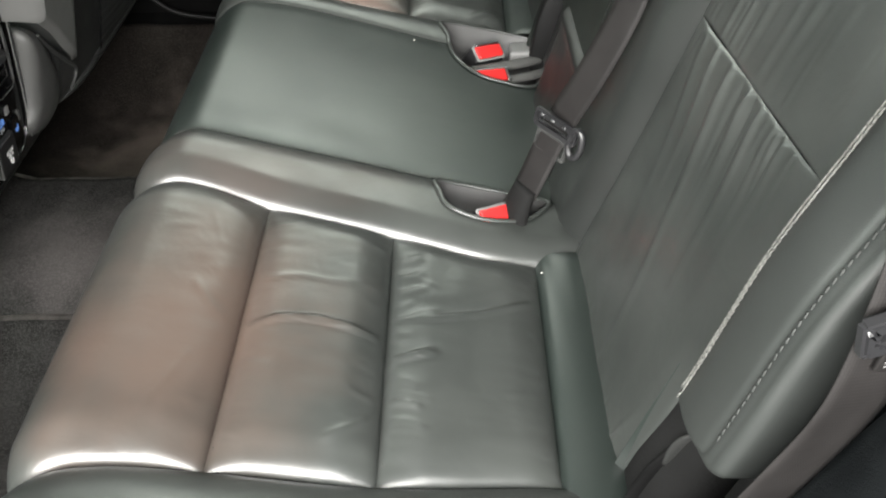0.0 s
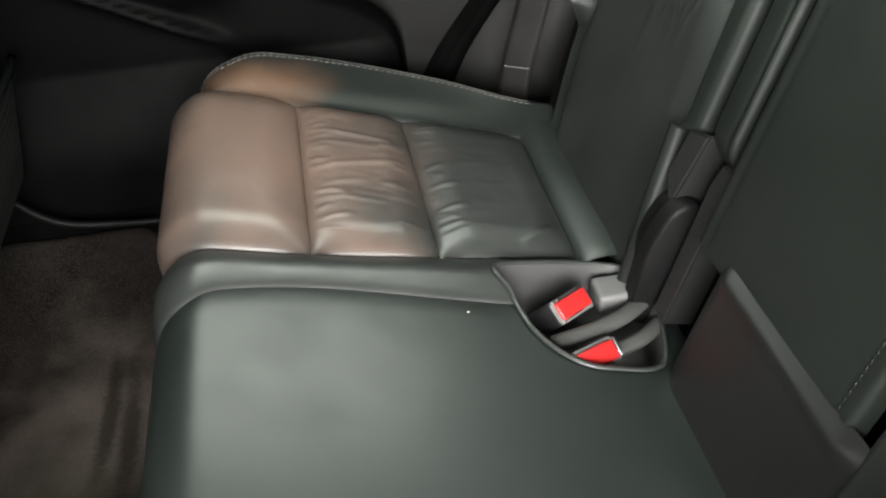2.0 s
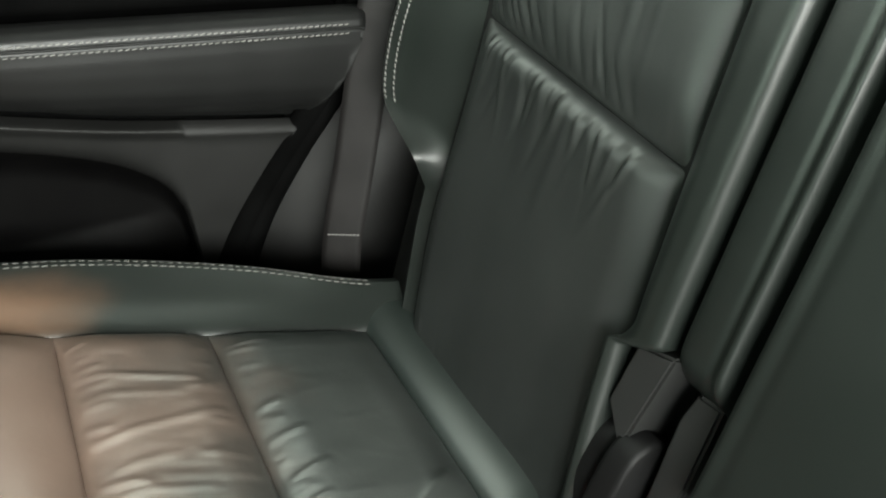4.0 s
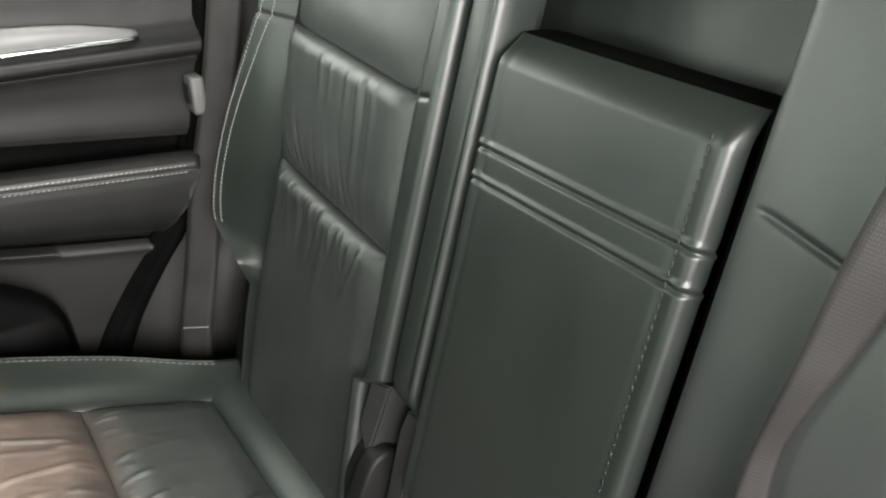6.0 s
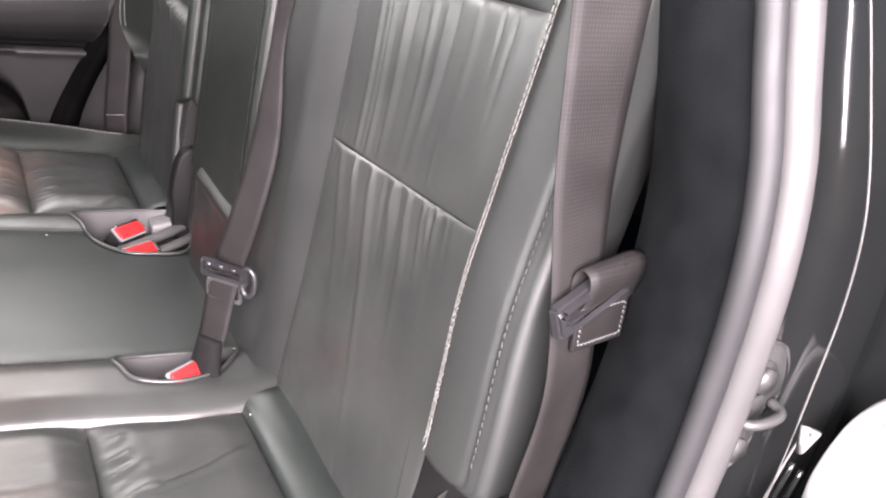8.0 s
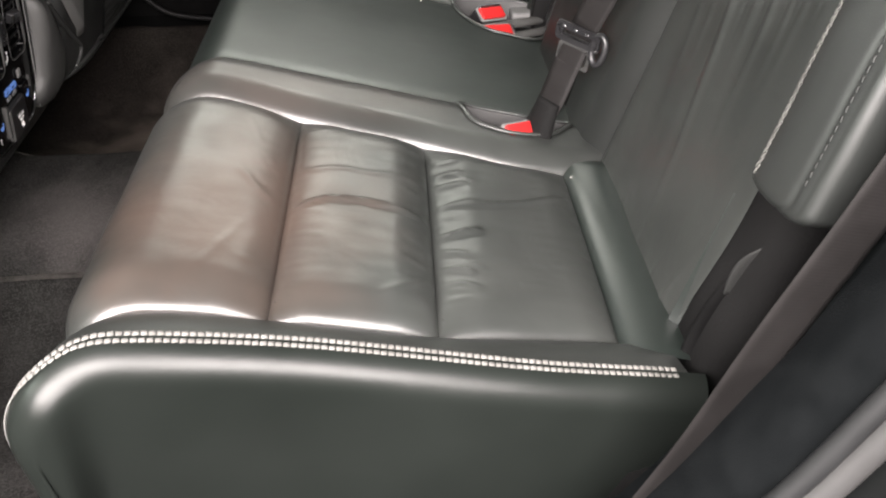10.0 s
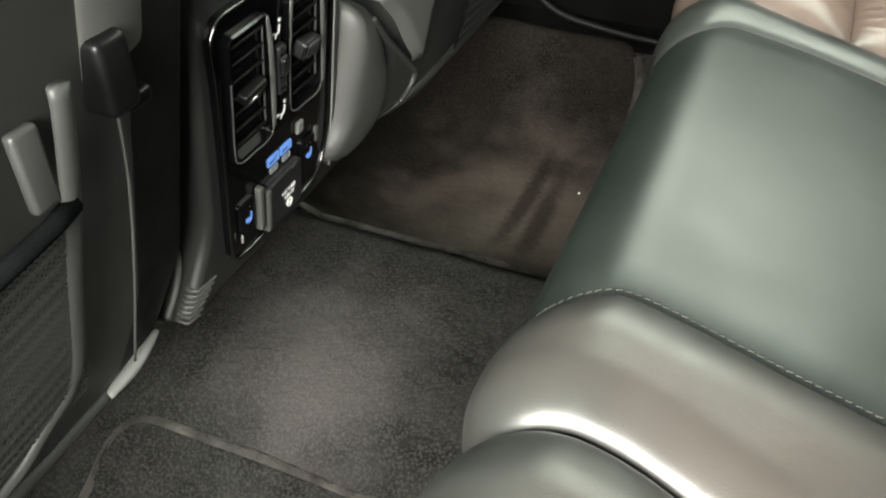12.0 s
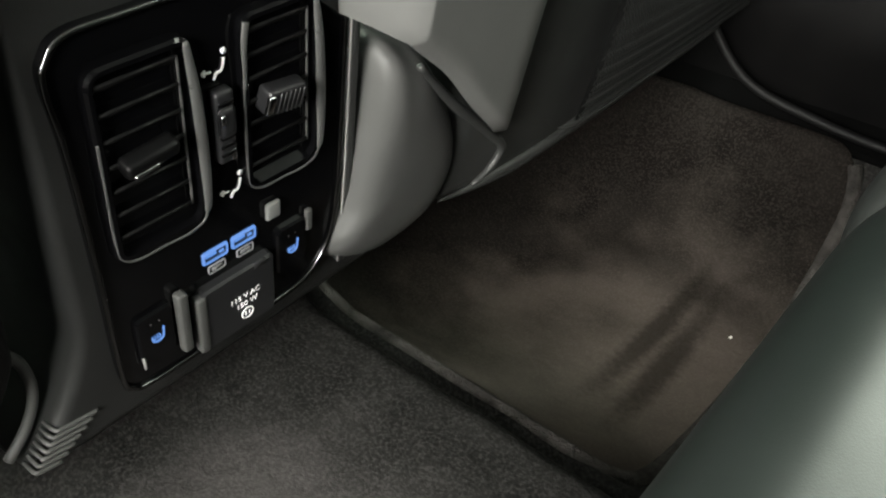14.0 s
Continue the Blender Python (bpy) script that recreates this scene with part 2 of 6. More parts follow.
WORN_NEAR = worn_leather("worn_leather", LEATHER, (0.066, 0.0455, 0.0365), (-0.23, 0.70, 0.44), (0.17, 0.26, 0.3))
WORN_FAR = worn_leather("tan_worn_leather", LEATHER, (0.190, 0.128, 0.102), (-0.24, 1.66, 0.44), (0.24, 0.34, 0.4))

WORN_BOLSTER = worn_leather("rubbed_bolster_leather", SHADE_LEATHER, (0.12, 0.068, 0.042), (-0.23, 1.835, 0.45), (0.13, 0.05, 0.1))

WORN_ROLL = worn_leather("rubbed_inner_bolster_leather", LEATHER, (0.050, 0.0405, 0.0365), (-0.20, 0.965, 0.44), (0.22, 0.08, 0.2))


def brush_marks(mat, marks, depth):
    """Soft strokes where the pile lies brushed the other way: middle x and y, half length, half width and turn of each."""
    nt = mat.node_tree
    nodes, links, bsdf = nt.nodes, nt.links, nt.nodes["Principled BSDF"]
    co = nodes.new("ShaderNodeTexCoord")
    rag = nodes.new("ShaderNodeTexNoise")
    rag.inputs["Scale"].default_value, rag.inputs["Detail"].default_value = 140, 5
    links.new(co.outputs["Object"], rag.inputs["Vector"])
    for x, y, half, wide, turn in marks:
        place = nodes.new("ShaderNodeMapping")
        place.vector_type = "TEXTURE"
        place.inputs["Location"].default_value = (x, y, 0)
        place.inputs["Rotation"].default_value = (0, 0, radians(turn))
        place.inputs["Scale"].default_value = (half, wide, 10)
        links.new(co.outputs["Object"], place.inputs["Vector"])
        size = nodes.new("ShaderNodeVectorMath")
        size.operation = "LENGTH"
        links.new(place.outputs["Vector"], size.inputs[0])
        add = nodes.new("ShaderNodeMath")
        add.operation = "MULTIPLY_ADD"
        add.inputs[1].default_value = 0.7
        links.new(rag.outputs["Fac"], add.inputs[0])
        links.new(size.outputs["Value"], add.inputs[2])
        fade = nodes.new("ShaderNodeMapRange")
        fade.interpolation_type = "SMOOTHSTEP"
        fade.inputs["From Min"].default_value, fade.inputs["From Max"].default_value = 0.65, 1.5
        fade.inputs["To Min"].default_value, fade.inputs["To Max"].default_value = depth, 1.0
        links.new(add.outputs["Value"], fade.inputs["Value"])
        tone = nodes.new("ShaderNodeVectorMath")
        tone.operation = "SCALE"
        links.new(bsdf.inputs["Base Color"].links[0].from_socket, tone.inputs[0])
        links.new(fade.outputs["Result"], tone.inputs["Scale"])
        links.new(tone.outputs["Vector"], bsdf.inputs["Base Color"])
    return mat


# pool of light added into the pile colour; the strokes are brushed pile
MAT_BRUSHED_LIT = worn_leather("brushed_lit_mat_pile", MAT_PILE, (0.080, 0.066, 0.057), (-0.51, 1.58, 0.0), (0.32, 0.32, 0.4), "ADD")
brush_marks(MAT_BRUSHED_LIT, [(-0.5445, 1.665, 0.17, 0.017, 90), (-0.509, 1.63, 0.15, 0.019, 93)], 0.42)
# door light on the tunnel, added as a pale pool in the carpet colour
TUNNEL_CARPET = worn_leather("brushed_lit_tunnel_carpet", CARPET, (0.042, 0.0382, 0.0374), (-0.585, 1.15, 0.12), (0.13, 0.15, 0.3), "ADD")

# ---- builders ----


def mesh_of(name, verts, faces, smooth=True):
    me = bpy.data.meshes.new(name)
    me.from_pydata([tuple(v) for v in verts], [], faces)
    if smooth:
        me.shade_smooth()
    return me


def part(name, data, material, parent=None, label="", kind="", category="", group=""):
    """Links a mesh or bmesh as one object, under a thing where one is given."""
    if isinstance(data, bmesh.types.BMesh):
        bm, data = data, bpy.data.meshes.new(name)
        bmesh.ops.recalc_face_normals(bm, faces=bm.faces)
        bm.to_mesh(data)
        bm.free()
    data.materials.append(material)
    ob = new(name, data)
    if parent:
        ob.parent = parent
    return tagged(ob, label, category, group, kind)


def thing(name, label, category, group="", at=(0, 0, 0)):
    ob = new(name)
    ob.location = at
    ob.empty_display_size = 0.05
    return tagged(ob, label, category, group)


def grid(name, f, nu, nv, keep=None):
    """A smooth sheet of nu x nv cells from f(u, v); keep(x, y, z) leaves out cells."""
    pts = [Vector(f(i / nu, j / nv)) for i in range(nu + 1) for j in range(nv + 1)]
    faces = []
    for i in range(nu):
        for j in range(nv):
            q = (i * (nv + 1) + j, (i + 1) * (nv + 1) + j, (i + 1) * (nv + 1) + j + 1, i * (nv + 1) + j + 1)
            if keep is None or keep(sum((pts[k] for k in q), Vector()) / 4):
                faces.append(q)
    return mesh_of(name, pts, faces)


def solid(me, thick):
    """Gives a sheet a back, thick metres behind it."""
    bm = bmesh.new()
    bm.from_mesh(me)
    bmesh.ops.solidify(bm, geom=bm.faces[:], thickness=thick)
    for f in bm.faces:
        f.smooth = True
    bm.to_mesh(me)
    bm.free()
    return me


def box(x0, x1, y0, y1, z0, z1, bevel=0.004, seg=2, skew=None):
    bm = bmesh.new()
    bmesh.ops.create_cube(bm, size=1, matrix=Matrix.LocRotScale(((x0 + x1) / 2, (y0 + y1) / 2, (z0 + z1) / 2), None, (x1 - x0, y1 - y0, z1 - z0)))
    if bevel:
        bmesh.ops.bevel(bm, geom=bm.edges[:], offset=bevel, segments=seg, profile=0.6, affect="EDGES")
    if skew:
        bmesh.ops.transform(bm, matrix=skew, verts=bm.verts[:])
    for f in bm.faces:
        f.smooth = True
    return bm


def lerp(a, b, t):
    return a + (b - a) * t


def curve_at(pts, x):
    """Smooth value at x through (x, value) pairs."""
    if x <= pts[0][0]:
        return pts[0][1]
    if x >= pts[-1][0]:
        return pts[-1][1]
    for k in range(len(pts) - 1):
        if x <= pts[k + 1][0]:
            (x0, a), (x1, b) = pts[k], pts[k + 1]
            m0 = (b - pts[k - 1][1]) / (x1 - pts[k - 1][0]) if k else (b - a) / (x1 - x0)
            m1 = (pts[k + 2][1] - a) / (pts[k + 2][0] - x0) if k + 2 < len(pts) else (b - a) / (x1 - x0)
            t, h = (x - x0) / (x1 - x0), x1 - x0
            return (2 * t**3 - 3 * t**2 + 1) * a + (t**3 - 2 * t**2 + t) * h * m0 + (3 * t**2 - 2 * t**3) * b + (t**3 - t**2) * h * m1


def smooth_path(pts, n):
    """n + 1 points on a smooth line through pts."""
    pts = [Vector(p) for p in pts]
    lengths = [0.0]
    for a, b in zip(pts, pts[1:]):
        lengths.append(lengths[-1] + (b - a).length)
    tracks = [[(s, p[k]) for s, p in zip(lengths, pts)] for k in range(3)]
    return [Vector([curve_at(tr, lengths[-1] * i / n) for tr in tracks]) for i in range(n + 1)]


def tube(name, pts, r, sides=8, closed=False, flat=1.0, up=(0, 0, 1)):
    """A tube of radius r along pts."""
    verts, faces, n = [], [], len(pts)
    for i, p in enumerate(pts):
        a = pts[(i + 1) % n] if closed or i < n - 1 else p
        b = pts[i - 1] if closed or i > 0 else p
        t = (a - b).normalized()
        side = t.cross(Vector(up))
        if side.length < 1e-4:
            side = t.cross(Vector((0, 1, 0)))
        side.normalize()
        top = side.cross(t)
        rr = r(i / (n - 1)) if callable(r) else r
        for k in range(sides):
            ang = 2 * math.pi * k / sides
            verts.append(p + side * rr * math.cos(ang) + top * rr * flat * math.sin(ang))
    for i in range(n if closed else n - 1):
        for k in range(sides):
            j = (i + 1) % n
            faces.append((i * sides + k, i * sides + (k + 1) % sides, j * sides + (k + 1) % sides, j * sides + k))
    if not closed:
        faces.append(tuple(range(sides))[::-1])
        faces.append(tuple((n - 1) * sides + k for k in range(sides)))
    return mesh_of(name, verts, faces)


def stitches(name, pts, normals, length, gap, r, proud, tall=None):
    """One row of short thread stitches lying along pts."""
    verts, faces = [], []
    tall = tall or r
    total = 0.0
    for a, b in zip(pts, pts[1:]):
        total += (b - a).length
    n = max(1, int(total / (length + gap)))
    fine = len(pts) - 1

    def at(s):
        want, run = s * total, 0.0
        for k, (a, b) in enumerate(zip(pts, pts[1:])):
            d = (b - a).length
            if run + d >= want or k == fine - 1:
                t = min(1, (want - run) / d if d else 0)
                return a.lerp(b, t), normals[k].lerp(normals[k + 1], t).normalized()
            run += d

    for i in range(n):
        (p, m), (q, _) = at(i / n), at((i + length / (length + gap)) / n)
        t = (q - p).normalized()
        side = t.cross(m).normalized()
        base = len(verts)
        for c, w, h in ((0.0, 0.72, 0.1), (0.14, 1.0, 0.9), (0.86, 1.0, 0.9), (1.0, 0.72, 0.1)):
            o = p.lerp(q, c) + m * (proud - tall * 0.6) + side * (0.5 - c) * 0.0009
            verts += [o - side * r * w, o - side * r * w * 0.6 + m * tall * h, o + side * r * w * 0.6 + m * tall * h, o + side * r * w]
        for c in range(3):
            for k in range(3):
                faces.append((base + 4 * c + k, base + 4 * c + k + 1, base + 4 * c + k + 5, base + 4 * c + k + 4))
    return mesh_of(name, verts, faces)


def ribbon(name, centres, acrosses, width, thick=0.0013):
    """A flat strap: centres and the direction across it at each."""
    verts, faces = [], []
    n = len(centres)
    cols = 7
    rows = []
    run = 0.0
    for i, (c, a) in enumerate(zip(centres, acrosses)):
        t = (centres[min(n - 1, i + 1)] - centres[max(0, i - 1)]).normalized()
        a = (a - t * a.dot(t)).normalized()
        m = t.cross(a).normalized()
        w = width(i / (n - 1)) if callable(width) else width
        if i:
            run += (c - centres[i - 1]).length
        rows.append(run)
        for sgn in (1, -1):
            for k in range(cols):
                u = k / (cols - 1) - 0.5
                edge = 1 - (abs(u) * 2) ** 6 * 0.7
                verts.append(c + a * u * w + m * sgn * thick * edge)
    def vid(i, s, k):
        return i * 2 * cols + s * cols + k
    for i in range(n - 1):
        for k in range(cols - 1):
            faces.append((vid(i, 0, k), vid(i, 0, k + 1), vid(i + 1, 0, k + 1), vid(i + 1, 0, k)))
            faces.append((vid(i, 1, k), vid(i + 1, 1, k), vid(i + 1, 1, k + 1), vid(i, 1, k + 1)))
        faces.append((vid(i, 0, 0), vid(i + 1, 0, 0), vid(i + 1, 1, 0), vid(i, 1, 0)))
        e = cols - 1
        faces.append((vid(i, 0, e), vid(i, 1, e), vid(i + 1, 1, e), vid(i + 1, 0, e)))
    for i in (0, n - 1):
        faces.append(tuple([vid(i, 0, k) for k in range(cols)] + [vid(i, 1, k) for k in reversed(range(cols))]))
    me = mesh_of(name, verts, faces)
    layer = me.uv_layers.new(name="weave")
    for loop in me.loops:
        v = loop.vertex_index
        i, k = v // (2 * cols), v % cols
        layer.data[loop.index].uv = (k / (cols - 1) * 0.047, rows[i])
    return me


def bump_line(p, a, b, width, height):
    """Height of a crease along a to b (2D) at p."""
    (px, py), (ax, ay), (bx, by) = p, a, b
    dx, dy = bx - ax, by - ay
    t = ((px - ax) * dx + (py - ay) * dy) / (dx * dx + dy * dy)
    if t < -0.15 or t > 1.15:
        return 0.0
    c = min(1.0, max(0.0, t))
    d = math.hypot(px - ax - c * dx, py - ay - c * dy)
    fade = math.sin(math.pi * min(1.0, max(0.0, (t + 0.15) / 1.3))) ** 0.6
    return height * math.exp(-((d / width) ** 2)) * fade


def ridge_at(p, path, width, height):
    """Height at p of one smooth fold along path (2D points), fading out at both ends."""
    best, place, run = 1e9, 0.0, 0.0
    total = sum(math.hypot(b[0] - a[0], b[1] - a[1]) for a, b in zip(path, path[1:]))
    for a, b in zip(path, path[1:]):
        dx, dy = b[0] - a[0], b[1] - a[1]
        long = math.hypot(dx, dy)
        t = min(1.0, max(0.0, ((p[0] - a[0]) * dx + (p[1] - a[1]) * dy) / (long * long)))
        d = math.hypot(p[0] - a[0] - t * dx, p[1] - a[1] - t * dy)
        if d < best:
            best, place = d, (run + t * long) / total
        run += long
    if best > 4 * width:
        return 0.0
    return height * math.exp(-((best / width) ** 2)) * (0.25 + 0.75 * math.sin(math.pi * min(1.0, max(0.0, place))) ** 0.5)


def ease(d, w):
    """0 at a seam, 1 from w metres away on."""
    return math.sin(min(1.0, max(0.0, d / w)) * math.pi / 2)


def spread(v):
    """Grid steps that crowd towards both edges."""
    return 0.5 - 0.5 * math.cos(math.pi * v) if 0 <= v <= 1 else v


def seam(d, w):
    """Height near a seam: a sharp tuck, then a soft swell; 0 at the seam, 1 from w metres away on."""
    return 0.32 * (1 - math.exp(-max(0.0, d) / 0.0034)) + 0.68 * ease(d, w)

# ---- shell of the cabin ----
def hump(y):
    """Height of the carpet across the cabin: footwells and the tunnel between them."""
    return curve_at([(0.3, 0.03), (0.85, 0.02), (0.98, 0.035), (1.06, 0.112), (1.11, 0.15), (1.22, 0.158), (1.335, 0.156), (1.362, 0.140), (1.40, 0.098), (1.47, 0.045), (1.60, 0.005), (1.78, 0.0), (1.85, 0.022), (1.90, 0.068), (1.945, 0.135), (2.05, 0.15)], y)


def floor_z(x, y):
    rise = max(0.0, -0.72 - x) * 0.35
    gap = 0.055 * math.exp(-(((y - 1.356) / 0.009) ** 2)) * (1 if x > -0.76 else 0)
    return hump(y) + rise - gap + 0.0025 * noise.noise(Vector((x * 14, y * 14, 0)))


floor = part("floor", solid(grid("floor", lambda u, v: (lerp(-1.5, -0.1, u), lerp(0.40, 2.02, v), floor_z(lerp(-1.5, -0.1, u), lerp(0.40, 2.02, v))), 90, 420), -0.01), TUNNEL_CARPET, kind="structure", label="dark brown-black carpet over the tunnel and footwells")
# black tube laid in the groove as the shadow between carpet and mat
part("trim", tube("trim", [Vector((lerp(-0.76, -0.38, i / 30), 1.3565, 0.118 + 0.002 * math.sin(i))) for i in range(31)], 0.011, 8), VOID_BLACK, kind="structure", label="black strip standing in for the shaded gap along the tunnel carpet")
part("ground", box(-6, 6, -6, 7, -0.62, -0.6, 0), FABRIC, kind="structure", label="dark ground under the car")
ceiling = part("ceiling", grid("ceiling", lambda u, v: (lerp(-1.9, 1.2, u), lerp(0.42, 1.98, v), 1.36 + 0.06 * math.sin(math.pi * u) + 0.05 * math.sin(math.pi * v)), 24, 16), HEADLINER, kind="structure", label="light grey cloth headliner")


def wall_with_hole(name, x0, x1, z0, z1, y, hole, thick, material, label):
    """An upright wall along x with an opening: four bars."""
    hx0, hx1, hz0, hz1 = hole
    bm = bmesh.new()
    for a, b, c, d in ((x0, x1, z0, hz0), (x0, x1, hz1, z1), (x0, hx0, hz0, hz1), (hx1, x1, hz0, hz1)):
        bmesh.ops.create_cube(bm, size=1, matrix=Matrix.LocRotScale(((a + b) / 2, y, (c + d) / 2), None, (b - a, thick, d - c)))
    return part(name, bm, material, kind="structure", label=label)


wall_with_hole("wall_far", -1.9, 1.3, -0.1, 1.45, 2.08, (-0.75, 0.45, 0.92, 1.3), 0.05, DARK_TRIM, "dark body side behind the far door trim")
wall_with_hole("wall_near", -0.95, 1.3, -0.1, 1.45, 0.30, (-0.80, 0.75, 0.02, 1.38), 0.04, PAINT, "black painted body side round the open door")
wall_with_hole("wall_near_front", -1.9, -0.95, -0.1, 1.45, 0.30, (-1.7, -1.0, 0.9, 1.36), 0.04, DARK_TRIM, "dark front door with its window opening")
part("wall_rear", box(1.28, 1.32, 0.3, 2.1, 0.0, 0.95, 0.01), DARK_TRIM, kind="structure", label="dark trim of the luggage space")
part("wall_front", box(-1.9, -1.86, 0.3, 2.1, 0.0, 0.98, 0.01), DARK_TRIM, kind="structure", label="dark dashboard and bulkhead")

# ---- rear bench: cushion ----
TILT_COS, TILT_SIN = 0.9741, 0.2260
X_REAR, X_ARC, R_ARC = 0.185, -0.288, 0.050
S_FLAT = (X_REAR - X_ARC) / TILT_COS
ARC_END = radians(97)
S_ARC = R_ARC * (ARC_END + math.atan2(TILT_SIN, TILT_COS))
S_END = S_FLAT + S_ARC + 0.16


def s_of(x):
    return (X_REAR - x) / TILT_COS


def x_eff(s):
    return X_REAR - TILT_COS * s


def cushion_point(s, y, h):
    """A point h metres proud of the cushion: s runs from the rear over the front edge and down."""
    if s <= S_FLAT:
        x = x_eff(s)
        return Vector((x + TILT_SIN * h, y, 0.428 - 0.232 * (x + 0.18) + TILT_COS * h))
    z_top = 0.428 - 0.232 * (X_ARC + 0.18)
    cx, cz = X_ARC - R_ARC * TILT_SIN, z_top - R_ARC * TILT_COS
    a0 = -math.atan2(TILT_SIN, TILT_COS)
    a = min(ARC_END, a0 + (s - S_FLAT) / R_ARC)
    nx, nz = -math.sin(a), math.cos(a)
    p = Vector((cx + R_ARC * nx, y, cz + R_ARC * nz))
    rest = s - S_FLAT - S_ARC
    if rest > 0:
        p += Vector((-nz, 0, nx)) * rest
    return p + Vector((nx, 0, nz)) * h


OUT_N = [(-0.40, 0.530), (-0.33, 0.536), (-0.26, 0.552), (-0.18, 0.557), (-0.05, 0.562), (0.113, 0.585), (0.2, 0.585)]
IN_N = [(-0.42, 0.915), (-0.336, 0.925), (-0.273, 0.930), (-0.19, 0.911), (-0.05, 0.896), (0.05, 0.882), (0.113, 0.886), (0.2, 0.90)]
MID_N = [(-0.42, 1.005), (-0.335, 1.015), (-0.295, 1.030), (-0.193, 1.024), (-0.096, 1.018), (0.009, 1.010), (0.2, 1.004)]
MID_F = [(-0.42, 1.372), (-0.33, 1.388), (-0.28, 1.408), (-0.186, 1.412), (-0.04, 1.395), (0.007, 1.390), (0.2, 1.380)]
IN_F = [(-0.42, 1.49), (-0.326, 1.481), (-0.19, 1.473), (-0.06, 1.472), (0.103, 1.473), (0.2, 1.465)]
OUT_F = [(-0.42, 1.83), (-0.323, 1.828), (-0.19, 1.803), (-0.053, 1.778), (0.108, 1.752), (0.2, 1.75)]
CREST_N = [(-0.42, 0.462), (-0.335, 0.466), (-0.305, 0.484), (-0.246, 0.497), (-0.15, 0.508), (0.02, 0.514), (0.143, 0.526), (0.2, 0.53)]
CREST_F = [(-0.42, 1.84), (-0.335, 1.853), (-0.30, 1.872), (-0.25, 1.886), (-0.133, 1.880), (0.009, 1.845), (0.119, 1.80), (0.2, 1.79)]

POCKET_N = [(0.006, 1.007), (0.002, 0.968), (0.015, 0.944), (0.05, 0.932), (0.088, 0.938), (0.118, 0.958), (0.130, 1.0)]
POCKET_F = [(0.012, 1.447), (0.013, 1.40), (0.022, 1.345), (0.05, 1.305), (0.088, 1.290), (0.150, 1.303), (0.163, 1.440)]


def rounded(outline, n):
    """The closed outline, smoothed, with n points."""
    ring = [Vector((x, y, 0)) for x, y in outline]
    path = []
    m = len(ring)
    for k in range(m):
        p0, p1, p2, p3 = ring[k - 1], ring[k], ring[(k + 1) % m], ring[(k + 2) % m]
        for i in range(max(1, n // m)):
            t = i / max(1, n // m)
            path.append(0.5 * ((2 * p1) + (p2 - p0) * t + (2 * p0 - 5 * p1 + 4 * p2 - p3) * t * t + (3 * p1 - p0 - 3 * p2 + p3) * t**3))
    return path


RING_N, RING_F = rounded(POCKET_N, 42), rounded(POCKET_F, 42)


def inside(ring, x, y):
    hit = False
    for a, b in zip(ring, ring[1:] + ring[:1]):
        if (a.y > y) != (b.y > y) and x < (b.x - a.x) * (y - a.y) / (b.y - a.y) + a.x:
            hit = not hit
    return hit


def no_pocket(p):
    return not (p.z > 0.3 and (inside(RING_N, p.x, p.y) or inside(RING_F, p.x, p.y)))


GROOVE = 0.008


def pad(name, s0, s1, lo, hi, rise, w, parent, material=LEATHER, ends=(True, True), creases=(), wave=0.0, edge_rise=(0.0, 0.0), ds=0.006, dy=0.006, label="", ridges=(), front_drop=0.0, soft=(0.0, 0.0)):
    """One sewn panel of the cushion between two lengthwise seams and two cross seams; ends and edges dip into the seams."""
    def f(u, v):
        if ends[0] and ends[1]:
            u = spread(u)
        elif ends[0]:
            u = u ** 1.5
        v = spread(v)
        s = lerp(s0, s1, u)
        x = x_eff(s)
        a, b = curve_at(lo, x), curve_at(hi, x)
        y = lerp(a, b, v)
        k = 1.0
        if ends[0]:
            k *= seam(s - s0, w)
        if ends[1]:
            k *= seam(s1 - s, w)
        left = lerp(seam(y - a, w), 1, soft[0]) if edge_rise[0] == 0 else 1
        right = lerp(seam(b - y, w), 1, soft[1]) if edge_rise[1] == 0 else 1
        h = -GROOVE + (rise + GROOVE) * k * left * right
        h += edge_rise[0] * (1 - v) ** 1.5 + edge_rise[1] * v**1.5
        if front_drop:
            q = min(1.0, max(0.0, (s - S_FLAT + 0.06) / 0.13))
            h -= front_drop * q * q * (3 - 2 * q) * v
        for p, q, cw, ch in creases:
            h += 1.1 * bump_line((x, y), p, q, cw, ch) * k
        for path, cw, ch in ridges:
            h += ridge_at((x, y), path, cw, ch) * k
        if wave:
            near = math.exp(-min(s - s0, s1 - s) / 0.022) if ends[0] else 0
            h += wave * (0.25 + near) * k * noise.noise(Vector((x * 18, y * 75, 3.1))) + wave * 0.5 * k * noise.noise(Vector((x * 30, y * 22, 7.7)))
        return cushion_point(s, y, h)
    n_u = max(4, int(abs(s1 - s0) / ds))
    n_v = max(6, int(abs(curve_at(hi, 0) - curve_at(lo, 0)) / dy))
    return part(name, grid(name, f, n_u, n_v, no_pocket), material, parent, label)


